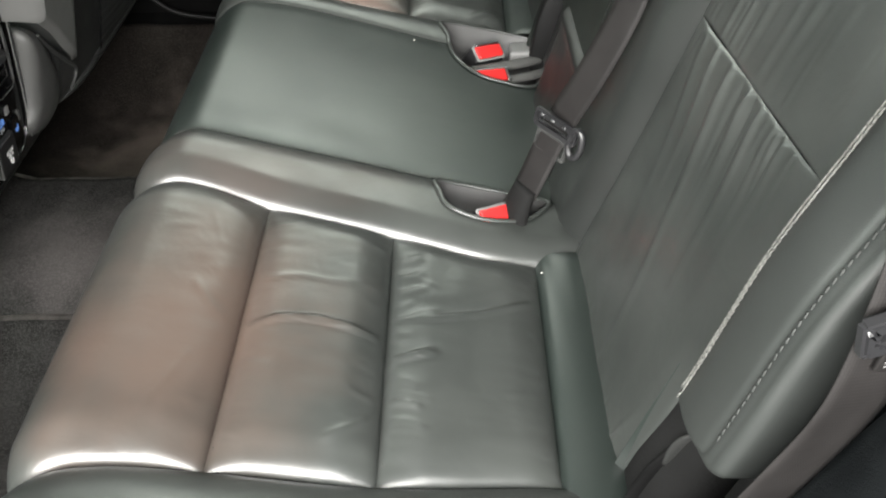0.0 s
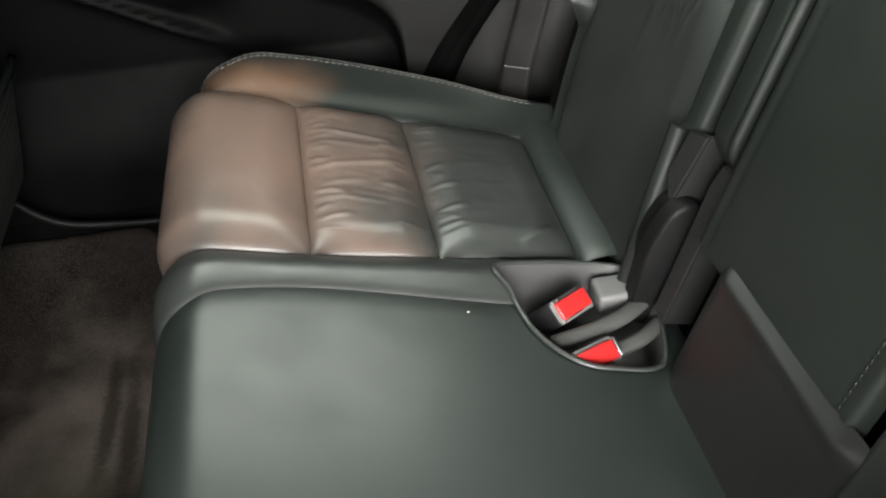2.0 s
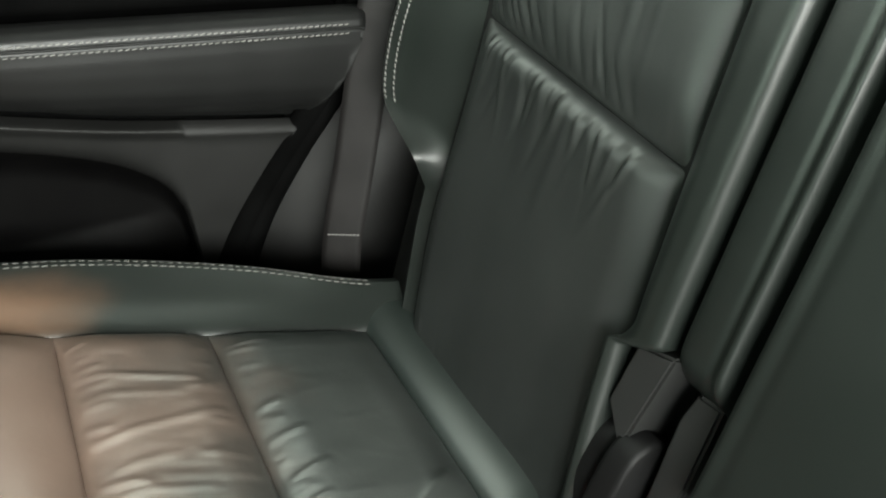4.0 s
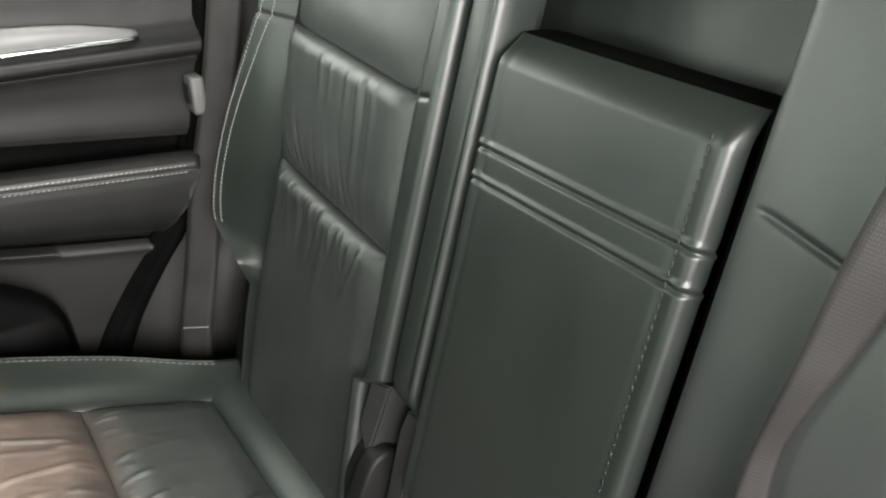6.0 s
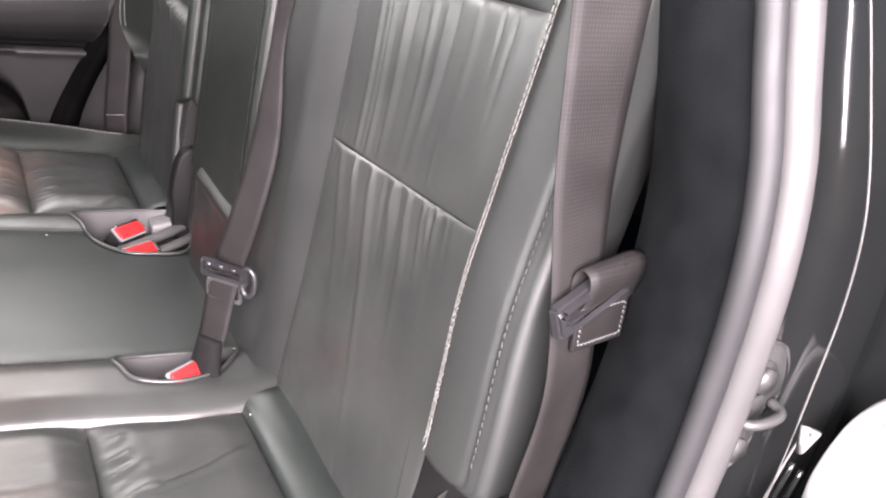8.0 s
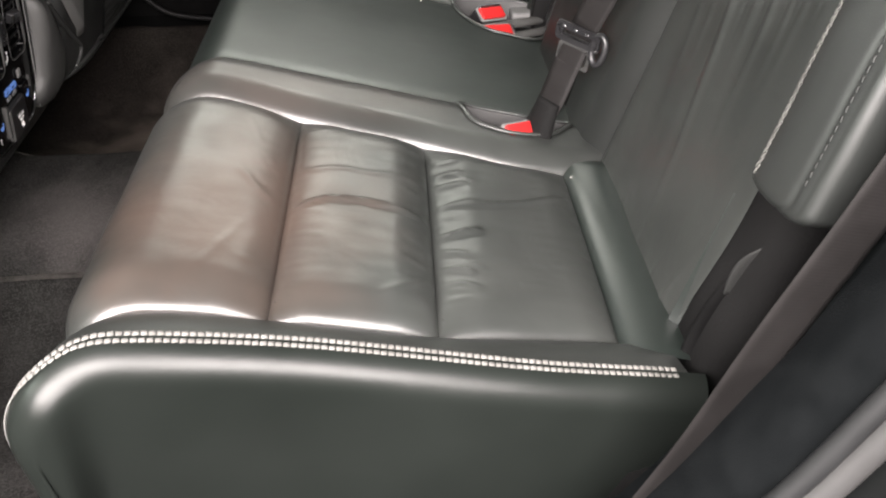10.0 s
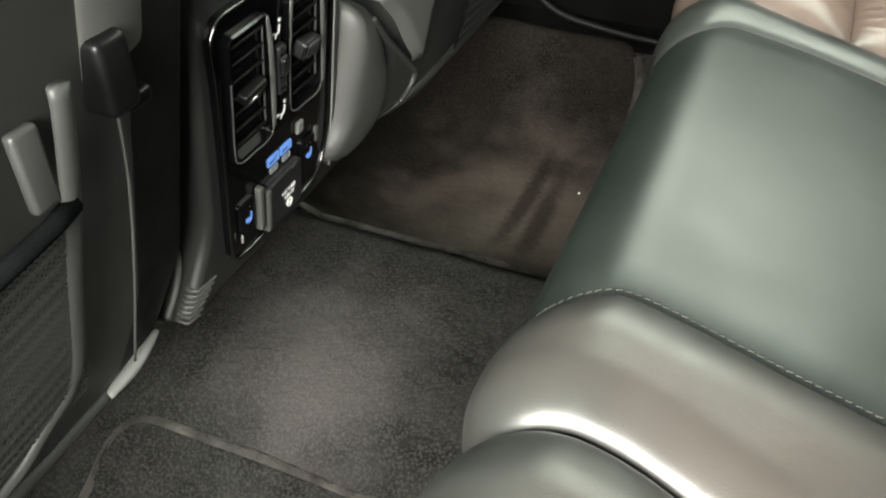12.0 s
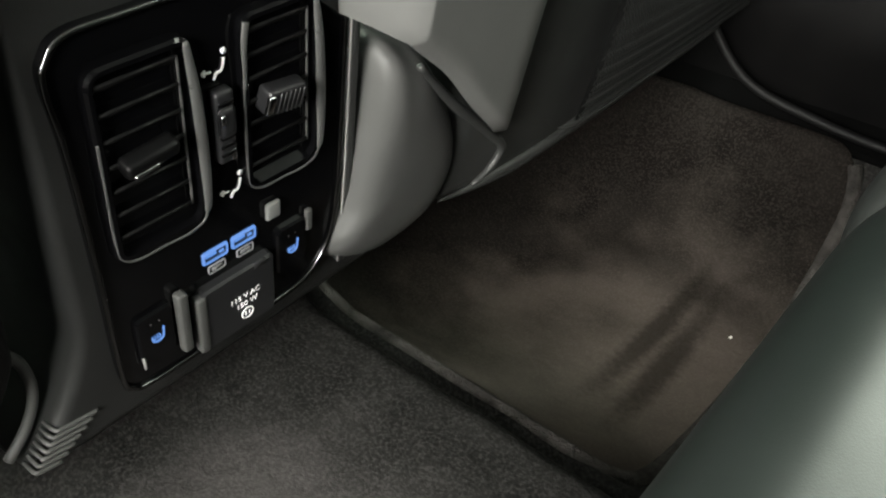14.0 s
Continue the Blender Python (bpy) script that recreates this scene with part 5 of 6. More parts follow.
part("loop", tube("loop", smooth_path([(-0.024, 0.0, 0.004), (-0.022, -0.010, 0.003), (-0.010, -0.013, 0.003), (0.004, -0.010, 0.003), (0.006, 0.0, 0.004)], 24), 0.0032, 10), SEAT_SHELL, striker, "steel striker loop")
striker.matrix_world = Matrix.Translation((0.300, 0.344, 0.672)) @ pose(0, 0, 0, 0, 6, 0)
catch = thing("trim_clip", "small grey clip on the edge of the jamb", "clip")
part("clip_body", tube("clip_body", [Vector((0.0065 * math.cos(a) * (1.2 if math.cos(a) > 0 else 0.8), 0, 0.0085 * math.sin(a))) for a in [2 * math.pi * k / 3 for k in range(3)]], 0.0030, 8, True, up=(0, 1, 0)), GREY_TRIM, catch)
catch.matrix_world = Matrix.Translation((0.305, 0.316, 0.671))

latch = thing("plastic_cap", "bright white moulded plastic cap on the jamb", "plastic cap")
bracket("base_plate", -0.012, 0.004, [(-0.028, 0.020), (-0.006, 0.050), (0.030, 0.054), (0.050, 0.020), (0.046, -0.030), (0.030, -0.058), (0.008, -0.060), (-0.022, -0.040), (-0.031, -0.012)], latch, WHITE_PLASTIC)
bracket("cap_block", -0.034, -0.010, [(-0.020, 0.030), (-0.002, 0.051), (0.026, 0.055), (0.049, 0.030), (0.049, -0.006), (0.020, -0.016), (-0.008, -0.010), (-0.022, 0.006)], latch, WHITE_PLASTIC)
part("cap_tab", box(-0.066, -0.010, -0.026, -0.010, -0.028, -0.010, 0.0078, 4), WHITE_PLASTIC, latch, "rounded white tab").matrix_local = pose(0, 0, 0, 0, 30, 0)
screw = part("screw", tube("screw", [Vector((-0.006, -0.0115, -0.030)), Vector((-0.006, -0.0150, -0.030))], 0.0125, 20, up=(1, 0, 0)), WHITE_PLASTIC, latch, "round screw boss")
part("screw_head", tube("screw_head", [Vector((-0.006, -0.0145, -0.030)), Vector((-0.006, -0.0175, -0.030))], 0.0065, 14, up=(1, 0, 0)), PALE_TRIM, screw)
part("cap_web", box(0.014, 0.018, -0.022, -0.010, -0.050, -0.016, 0.0012, 2), WHITE_PLASTIC, latch)
latch.matrix_world = Matrix.Translation((0.348, 0.316, 0.616)) @ pose(0, 0, 0, 0, 4, 0)

# ---- far door ----
door = thing("car_door", "closed black leather-trimmed rear door with stitched armrest", "car door")


def door_edge(z):
    return curve_at([(0.1, -0.09), (0.357, 0.015), (0.45, 0.075), (0.57, 0.17), (0.66, 0.205), (0.80, 0.235), (1.0, 0.26)], z)


def door_strip(name, bands, material, x0=-0.86, label="", n=60):
    """A strip of the door trim: bands of (y, z at x = 0, slope) swept along x up to the shut line."""
    def f(u, v):
        k = v * (len(bands) - 1)
        i = min(len(bands) - 2, int(k))
        t = k - i
        y, z, sl = (lerp(bands[i][c], bands[i + 1][c], t) for c in range(3))
        x = lerp(x0, door_edge(z), u)
        return (x, y, z + sl * x)
    return part(name, grid(name, f, n, (len(bands) - 1) * 3), material, door, label)


POCKET_TOP = [(-0.92, 0.660), (-0.60, 0.634), (-0.45, 0.612), (-0.328, 0.580), (-0.168, 0.531), (-0.105, 0.506), (-0.068, 0.484), (-0.040, 0.458), (-0.026, 0.432), (-0.018, 0.395), (-0.013, 0.30), (-0.008, 0.06)]
LOW_TOP = [(-0.92, 0.80), (-0.60, 0.717), (-0.355, 0.640), (-0.229, 0.597), (-0.091, 0.557), (0.02, 0.532), (0.14, 0.508)]


def door_x(u, end):
    """Places along the door, crowded where the pocket turns down."""
    return curve_at([(0, -0.86), (0.35, -0.12), (0.5, -0.04), (0.72, -0.008), (0.8, 0.01), (1, end)], u)


def low_plane(z):
    return 1.985 - 0.022 * max(0.0, (z - 0.05) / 0.5)


def low_panel(u, v):
    """Lower panel between the pocket's rolled upper edge and the ledge under the armrest."""
    x0 = door_x(u, 0.14)
    top, low = curve_at(LOW_TOP, x0), curve_at(POCKET_TOP, x0)
    z = lerp(low, top, v)
    x = min(x0, door_edge(z))
    d = min(z - low, max(0.0, x + 0.005) + 0.02 if x > -0.02 else 1)
    y = low_plane(z) + (0.022 * math.exp(-(z - low) / 0.009) if x0 < -0.013 else 0.0) - 0.006 * math.exp(-(((top - z - 0.006) / 0.008) ** 2))
    return (x, y + 0.016 * max(0.0, 1 - (top - z) / 0.006) ** 2, z)


part("lower_panel", grid("lower_panel", low_panel, 150, 60), DOOR_TRIM, door, "dark grey moulded lower panel")


def low_pocket(u, v):
    """The open pocket: deep under its upper edge, swelling out again towards the lip below."""
    x = lerp(-0.86, -0.008, u ** 0.55)
    top = curve_at(POCKET_TOP, x)
    z = lerp(0.06, top, v)
    swell = 0.055 * ease(0.40 - z, 0.16) * ease(-0.02 - x, 0.10)
    rib = 0.030 * math.exp(-(((z - (0.525 + 0.35 * max(0.0, -0.34 - x))) / 0.030) ** 2)) * ease(-0.24 - x, 0.12)
    lip = 0.030 * math.exp(-(((z - (0.447 - 0.55 * (x + 0.32))) / 0.012) ** 2)) * ease(-0.27 - x, 0.10)
    return (x, low_plane(z) + 0.022 + 0.035 * ease(top - z, 0.05) - swell - rib - lip, z)


# inside of the pocket coloured dark in place of its own shadow
part("door_pocket", grid("door_pocket", low_pocket, 90, 70), POCKET_SHADE, door, "open pocket moulded into the door, its shade painted dark")


def arm_band(name, rows, material, label=""):
    """A band of the armrest: rows of (y, height over the lower panel's ledge) swept along the door."""
    def f(u, v):
        k = v * (len(rows) - 1)
        i = min(len(rows) - 2, int(k))
        y, up = (lerp(rows[i][c], rows[i + 1][c], k - i) for c in range(2))
        x0 = lerp(-0.86, 0.235, u)
        ledge = lerp(curve_at(LOW_TOP, x0), 0.641 - 0.10 * x0, min(1.0, up / 0.108))
        z = ledge + (up if up < 0.108 else up - 0.108) - (0.0 if up >= 0.108 else 0.108 * min(1.0, up / 0.108))
        x = min(x0, door_edge(z) - 0.002)
        return (x, y, z)
    return part(name, grid(name, f, 70, (len(rows) - 1) * 3), material, door, label)


arm_band("armrest_under", [(1.990, 0.0), (1.978, 0.010), (1.955, 0.020), (1.936, 0.035), (1.924, 0.055), (1.917, 0.08), (1.914, 0.10), (1.914, 0.108)], DOOR_LEATHER, "padded leather face of the armrest")
arm_band("armrest_pad", [(1.914, 0.108), (1.9135, 0.116), (1.9155, 0.1175), (1.914, 0.119), (1.916, 0.126), (1.922, 0.132), (1.934, 0.135), (1.948, 0.134)], DOOR_LEATHER, "leather armrest pad")
# shade inside the recess comes from its black colour
arm_band("pull_recess", [(1.948, 0.134), (1.990, 0.118), (2.015, 0.124), (2.018, 0.145), (2.010, 0.158), (1.992, 0.166), (1.976, 0.169)], VOID_BLACK, "pull recess behind the armrest, its shade painted black")
door_strip("upper_panel", [(1.976, 0.690, -0.145), (1.972, 0.700, -0.135), (1.974, 0.74, -0.07), (1.968, 0.772, -0.03), (1.964, 0.779, -0.026)], DOOR_TRIM)
door_strip("waist_trim", [(1.964, 0.779, -0.026), (1.967, 0.7815, -0.026), (1.962, 0.784, -0.026), (1.950, 0.792, -0.02), (1.950, 0.806, -0.03), (1.962, 0.813, -0.03), (1.975, 0.83, 0), (1.975, 0.95, 0)], DOOR_TRIM)
for up in (0.1125, 0.1225):
    pts = [Vector((lerp(-0.8, 0.178, i / 90), 1.9138 if up < 0.115 else 1.9143, 0.641 - 0.10 * lerp(-0.8, 0.178, i / 90) + up - 0.108)) for i in range(91)]
    part("stitching", stitches("stitching", pts, [Vector((0, -1, 0.1))] * 91, 0.0045, 0.0022, 0.0007, 0.0008), THREAD, door, "white double stitching on the armrest")

part("pocket_lip", tube("pocket_lip", smooth_path([(-0.84, 1.945, 0.62), (-0.72, 1.94, 0.36), (-0.653, 1.938, 0.245), (-0.60, 1.938, 0.196), (-0.512, 1.938, 0.178), (-0.434, 1.938, 0.172), (-0.2, 1.938, 0.17)], 50), 0.006, 8), DARK_TRIM, door, "rounded lower lip of the door pocket")
handle = part("door_handle", tube("door_handle", smooth_path([(-0.25, 1.945, 0.842), (-0.05, 1.942, 0.838), (0.06, 1.944, 0.833), (0.12, 1.95, 0.824), (0.15, 1.962, 0.817)], 40), lambda t: 0.014 - 0.008 * t**3, 10, flat=1.4), GREY_TRIM, door, "grey pull handle")
part("chrome_strip", tube("chrome_strip", smooth_path([(-0.25, 1.936, 0.828), (-0.02, 1.933, 0.823), (0.08, 1.936, 0.820), (0.15, 1.948, 0.815)], 40), 0.0036, 8), CHROME, handle, "bright chrome strip")
part("trim", grid("trim", lambda u, v: (lerp(door_edge(lerp(0.1, 1.1, u)) + 0.058, door_edge(lerp(0.1, 1.1, u)) + 0.30, v), 2.0 - 0.05 * v - 0.03 * math.sin(math.pi * v), lerp(0.1, 1.1, u)), 30, 16), DOOR_TRIM, kind="structure", label="dark grey trim behind the far door")
edge = [Vector((door_edge(z) + 0.012, 1.975, z)) for z in [0.12 + 0.9 * i / 40 for i in range(41)]]
# added sheet paints the shut line's gap black
part("trim", grid("trim", lambda u, v: (door_edge(lerp(0.1, 1.1, u)) - 0.006 + 0.070 * v, 1.995 - 0.035 * math.sin(math.pi * v) ** 0.8, lerp(0.1, 1.1, u)), 60, 14), VOID_BLACK, kind="structure", label="black sheet standing in for the dark gap of the shut line")
part("door_seal", tube("door_seal", edge, 0.016, 10, up=(0, 1, 0)), VOID_BLACK, kind="structure", label="black door seal at the shut line", category="door seal")
part("trim", box(-1.06, -0.86, 1.93, 2.04, 0.05, 1.3, 0.02, 3), DARK_TRIM, kind="structure", label="dark pillar trim")
part("trim", solid(grid("trim", lambda u, v: (lerp(-1.4, -0.05, u), lerp(1.945, 2.0, v), 0.142 + 0.03 * v), 10, 8), -0.01), VOID_BLACK, kind="structure", label="dark carpeted sill under the far door")
part("trim", box(-1.4, -0.05, 0.34, 0.43, 0.0, 0.11, 0.02, 3), DARK_TRIM, kind="structure", label="dark sill trim under the open door")

# ---- floor mats ----
def floor_mat(name, y0, y1, x0, x1, lift, label, far_side=False, pile=None):
    ob = thing(name, label, "floor mat", "floor mats")
    r = 0.05
    def f(u, v):
        x, y = lerp(x0, x1, u), lerp(y0, y1, v)
        cx, cy = min(max(x, x0 + r), x1 - r), min(max(y, y0 + r), y1 - r)
        dx, dy = x - cx, y - cy
        m = max(abs(dx), abs(dy))
        if dx and dy:
            k = m / math.hypot(dx, dy)
            x, y = cx + dx * k, cy + dy * k
        return (x, y, max(floor_z(x, y), hump(y)) + lift + 0.012 * ease(y - 1.80, 0.08) + 0.003 * noise.noise(Vector((x * 9, y * 9, 5))))
    part("mat_top", solid(grid("mat_top", f, 60, 90), -0.006), pile or MAT_PILE, ob, "brushed dark brown pile")
    if far_side:
        rim = [Vector(f(i / 50, 0)) for i in range(50)] + [Vector(f(1, i / 60)) for i in range(61)]
    else:
        rim = [Vector(f(0, i / 40)) for i in range(40)] + [Vector(f(i / 30, 1)) for i in range(30)] + [Vector(f(1, 1 - i / 40)) for i in range(40)] + [Vector(f(1 - i / 30, 0)) for i in range(30)]
    part("bound_edge", tube("bound_edge", [p + Vector((0, 0, 0.003)) for p in rim], 0.0085 if far_side else 0.0060, 10, not far_side, flat=1.0 if far_side else 0.6), MAT_EDGE, ob, "thick bound edge")
    return ob


floor_mat("floor_mat", 1.380, 1.947, -1.0, -0.440, 0.008, "dark brown carpet floor mat with a bound edge, footprint-brushed, with a painted pool of light", True, MAT_BRUSHED_LIT)
floor_mat("floor_mat", 0.46, 1.052, -0.765, -0.40, 0.010, "dark carpet floor mat beside the open door", pile=CARPET)


# ---- centre console ----
console = thing("centre_console", "black centre console rear with air vents and switches", "console")
PX0, SLOPE = -0.6395, 0.118


def panel_m():
    """The frame of the console's rear face: x across the cabin, y up the face, z out towards the seats."""
    up = Vector((SLOPE, 0, 1)).normalized()
    right = Vector((0, 1, 0))
    out = right.cross(up)
    if out.x < 0:
        out = -out
    return Matrix.Translation((PX0, 1.2255, 0.50)) @ Matrix((right, up, out)).transposed().to_4x4()


PM = panel_m()


def on_panel(name, data, material, owner=None, label="", dx=0.0, dy=0.0, dz=0.0, turn=0.0):
    ob = part(name, data, material, owner or console, label)
    ob.matrix_local = PM @ pose(dx, dy, dz, 0, 0, turn)
    return ob


def rounded_plate(w, h, r, thick, n=6, hole=None):
    """A plate with rounded corners, centred, front at z = thick; with a rounded hole where one is given."""
    def ring(w, h, r):
        out = []
        for cx, cy, a0 in ((w / 2 - r, h / 2 - r, 0), (-w / 2 + r, h / 2 - r, 90), (-w / 2 + r, -h / 2 + r, 180), (w / 2 - r, -h / 2 + r, 270)):
            out += [(cx + r * math.cos(radians(a0 + 90 * k / n)), cy + r * math.sin(radians(a0 + 90 * k / n))) for k in range(n + 1)]
        return out
    e = min(0.0015, thick * 0.4)
    o = ring(w, h, r)
    m = len(o)
    rows = [([(x, y, 0) for x, y in o]), ([(x, y, thick - e) for x, y in o]), ([(x * (1 - 2 * e / w), y * (1 - 2 * e / h), thick) for x, y in o])]
    if hole:
        i = ring(*hole)
        rows += [([(x, y, thick) for x, y in i]), ([(x, y, 0) for x, y in i])]
    verts = [v for r_ in rows for v in r_]
    faces = [(a * m + k, a * m + (k + 1) % m, (a + 1) * m + (k + 1) % m, (a + 1) * m + k) for a in range(len(rows) - 1) for k in range(m)]
    if not hole:
        faces.append(tuple((len(rows) - 1) * m + k for k in range(m)))
    return mesh_of("plate", verts, faces, smooth=False)


FASCIA = [(-0.0935, -0.010), (-0.0905, 0.003), (-0.079, 0.0122), (-0.045, 0.0130), (0.045, 0.0130), (0.079, 0.0122), (0.0905, 0.003), (0.0938, -0.012), (0.0928, -0.08), (0.0908, -0.158), (0.0845, -0.203), (0.067, -0.2270), (0.040, -0.2340), (-0.03, -0.2348), (-0.070, -0.2340), (-0.082, -0.2285), (-0.0873, -0.213), (-0.0880, -0.13), (-0.0900, -0.05)]
fascia_ring = rounded(FASCIA, 190)


def body_shape(u, v):
    """Moulded console body round the panel, flaring at its foot and turning under."""
    z = lerp(0.20, 0.80, u)
    low = max(0.0, (0.335 - max(z, 0.242)) / 0.093)
    half = 0.104 + 0.046 * low**1.7
    a = v * 2 - 1
    back = 0.22 * max(0.0, abs(a) - 0.72) / 0.28
    y = 1.2255 + half * min(1.0, abs(a) / 0.72) * (1 if a > 0 else -1)
    under = 0.10 * min(1.0, max(0.0, (0.242 - z) / 0.03))
    x = PX0 - SLOPE * (0.50 - z) - 0.004 - back - under - 0.012 * (abs(a) ** 6 if abs(a) < 0.72 else 0.72**6)
    return (x, y, z)


part("console_body", grid("console_body", lambda u, v: body_shape(u, v), 130, 60), CONSOLE_TRIM, console, "black moulded console body with a flared foot")
side = [PM @ Vector((0.0995 + 0.002 * math.sin(math.pi * k / 40) - 0.018 * max(0.0, k / 40 - 0.82) ** 1.2, lerp(0.24, -0.235, k / 40), 0.0005)) for k in range(41)]
part("side_frame", tube("side_frame", side, 0.0050, 10, up=(0, 1, 0)), SEAT_SHELL, console, "satin dark frame strip")
part("frame_edge", tube("frame_edge", [p + Vector((0.0035, -0.0042, 0)) for p in side], 0.0011, 6, up=(0, 1, 0)), PALE_TRIM, console, "thin bright edge of the frame strip")
bezel = [PM @ Vector((p.x, p.y, 0.003)) for p in fascia_ring]
part("bezel", tube("bezel", bezel, 0.0019, 8, True, up=(1, 0, 0)), GUNMETAL, console, "thin dark satin bezel")
on_panel("fascia", mesh_of("fascia", [(p.x, p.y, 0.002) for p in fascia_ring] + [(p.x, p.y, -0.004) for p in fascia_ring], [tuple(range(len(fascia_ring)))] + [(k, k + len(fascia_ring), (k + 1) % len(fascia_ring) + len(fascia_ring), (k + 1) % len(fascia_ring)) for k in range(len(fascia_ring))], smooth=False), PIANO, label="glossy black fascia")
for vx, vy, w, h in ((-0.0475, -0.067, 0.060, 0.120), (0.0405, -0.066, 0.0575, 0.116)):
    vent = on_panel("air_vent", rounded_plate(w, h, 0.009, 0.006, hole=(w - 0.008, h - 0.008, 0.006)), PIANO, label="louvred air vent with a satin edge", dx=vx, dy=vy, dz=0.001)
    a, b = w / 2, h / 2
    strip = smooth_path([(a - 0.0042, b - 0.003, 0.006), (a - 0.0015, 0.02, 0.0072), (a - 0.0006, -b + 0.016, 0.0075), (a - 0.004, -b + 0.004, 0.0075), (a - 0.013, -b - 0.0005, 0.007), (0.0, -b - 0.0008, 0.0062), (-a + 0.010, -b - 0.0004, 0.0055), (-a + 0.002, -b + 0.008, 0.0055), (-a + 0.0008, 0.0, 0.0060), (-a + 0.0012, b * 0.35, 0.0058)], 90)
    part("vent_edge", tube("vent_edge", strip, lambda t: 0.0016 + 0.0021 * math.sin(math.pi * min(1.0, t / 0.46)) ** 0.6 if t < 0.44 else 0.0009, 10, flat=0.45), SILVER, vent, "satin silver vent edge")
    if vx > 0:
        part("vent_edge", tube("vent_edge", smooth_path([(-a + 0.004, b - 0.004, 0.006), (-a + 0.0015, b - 0.014, 0.0070), (-a + 0.0018, 0.014, 0.006)], 24), lambda t: 0.0022 * (1 - t) ** 0.5 + 0.0003, 8, flat=0.5), SILVER, vent, "satin silver vent edge")
    part("inner_rim", tube("inner_rim", [Vector((a - 0.0085, b - 0.010 - (h - 0.026) * k / 16, 0.0035)) for k in range(17)], 0.0008, 6), TRIM, vent, "thin bright inner rim")
    part("vent_well", box(-a + 0.004, a - 0.004, -b + 0.004, b - 0.004, -0.03, -0.003, 0.002, 1), VOID_BLACK, vent)
    for k in range(7):
        slat = part("slat", box(-a + 0.005, a - 0.010, -0.0068, 0.0068, -0.0010, 0.0010, 0.0005, 1), VENT_BLACK, vent)
        slat.matrix_local = pose(0, (b - 0.014) * (k / 3 - 1), 0.0005, 42, 0, 0)
    if vx < 0:
        knob = part("vent_knob", box(-0.016, 0.016, -0.0050, 0.0050, 0.0, 0.011, 0.0032, 3), VENT_BLACK, vent, "small vent tab with a chrome tip")
        knob.matrix_local = pose(-0.004, 0.006, 0.003, 16, 0, 6)
        part("chrome_tip", box(-0.013, 0.002, -0.0045, -0.0018, 0.0098, 0.0118, 0.0009, 2), CHROME, knob)
    else:
        knob = part("vent_knob", box(-0.0145, 0.0145, -0.0085, 0.0085, 0.0, 0.012, 0.0035, 3), BLACK_PLASTIC, vent, "ribbed vent tab with a chrome tip")
        knob.matrix_local = pose(-0.004, 0.004, 0.003, 10, 0, -8)
        part("chrome_tip", box(-0.0150, -0.0095, -0.0070, 0.0060, 0.0098, 0.0126, 0.0012, 2), CHROME, knob)
        for k in range(6):
            part("rib", box(-0.007 + 0.0034 * k, -0.0056 + 0.0034 * k, -0.0075, 0.0075, 0.0115, 0.0128, 0.0004, 1), BLACK_PLASTIC, knob)
wheel = on_panel("vent_wheel", box(-0.0062, 0.0062, -0.0235, 0.0235, 0.0, 0.008, 0.003, 3), BLACK_PLASTIC, label="ribbed thumb wheel", dx=-0.0018, dy=-0.069, dz=0.001)
for k in range(7):
    part("rib", box(-0.005, 0.005, -0.018 + 0.0055 * k, -0.0155 + 0.0055 * k, 0.0072, 0.0088, 0.0005, 1), PIANO, wheel)
part("wheel_cap", box(-0.0065, 0.0045, -0.004, 0.015, 0.007, 0.0115, 0.0035, 3), BLACK_PLASTIC, wheel, "satin thumb grip")
part("chrome_tip", box(-0.0062, -0.0030, 0.005, 0.012, 0.0098, 0.0122, 0.001, 2), CHROME, wheel)
part("chrome_tip", box(0.0018, 0.0050, -0.0225, -0.015, 0.0072, 0.0086, 0.0008, 2), CHROME, wheel)
for sx, sy in ((-0.0613, -0.1945), (0.0471, -0.1900)):
    sw = on_panel("heat_switch", rounded_plate(0.026, 0.040, 0.004, 0.004), PIANO, label="seat heater switch with a lit blue symbol", dx=sx, dy=sy, dz=0.0015)
    if sx < 0:
        part("switch_step", box(0.0145, 0.0215, -0.026, 0.024, 0.001, 0.0085, 0.0022, 3), TRIM, sw, "grey bevelled edge")
        part("switch_step", box(-0.0125, -0.0108, -0.022, -0.012, 0.003, 0.0052, 0.0006, 1), PALE_TRIM, sw)
    else:
        part("switch_step", box(-0.021, -0.0095, 0.034, 0.047, 0.001, 0.0045, 0.0018, 3), PALE_TRIM, sw, "grey bevelled corner")
        part("switch_step", box(0.0125, 0.0180, 0.006, 0.024, 0.001, 0.0050, 0.0018, 3), TRIM, sw)
    sym = smooth_path([(-0.0040, 0.001, 0.0045), (-0.0034, -0.0030, 0.0045), (0.0, -0.0042, 0.0045), (0.0032, -0.0025, 0.0045), (0.0044, 0.0055, 0.0045)], 14)
    part("lit_symbol", tube("lit_symbol", sym, 0.0007, 6), BLUE_GLOW, sw, "lit blue symbol")
    for k in range(3):
        part("lit_symbol", tube("lit_symbol", smooth_path([(-0.0026 + 0.0017 * k, -0.0020, 0.0045), (-0.0020 + 0.0017 * k, -0.0002, 0.0045), (-0.0025 + 0.0017 * k, 0.0014, 0.0045)], 8), 0.00045, 6), BLUE_GLOW, sw, "lit blue symbol")
    for k in range(2):
        part("pilot_dot", box(-0.004 + 0.006 * k, -0.003 + 0.006 * k, 0.011, 0.012, 0.0038, 0.0044, 0.0002, 1), TRIM, sw)
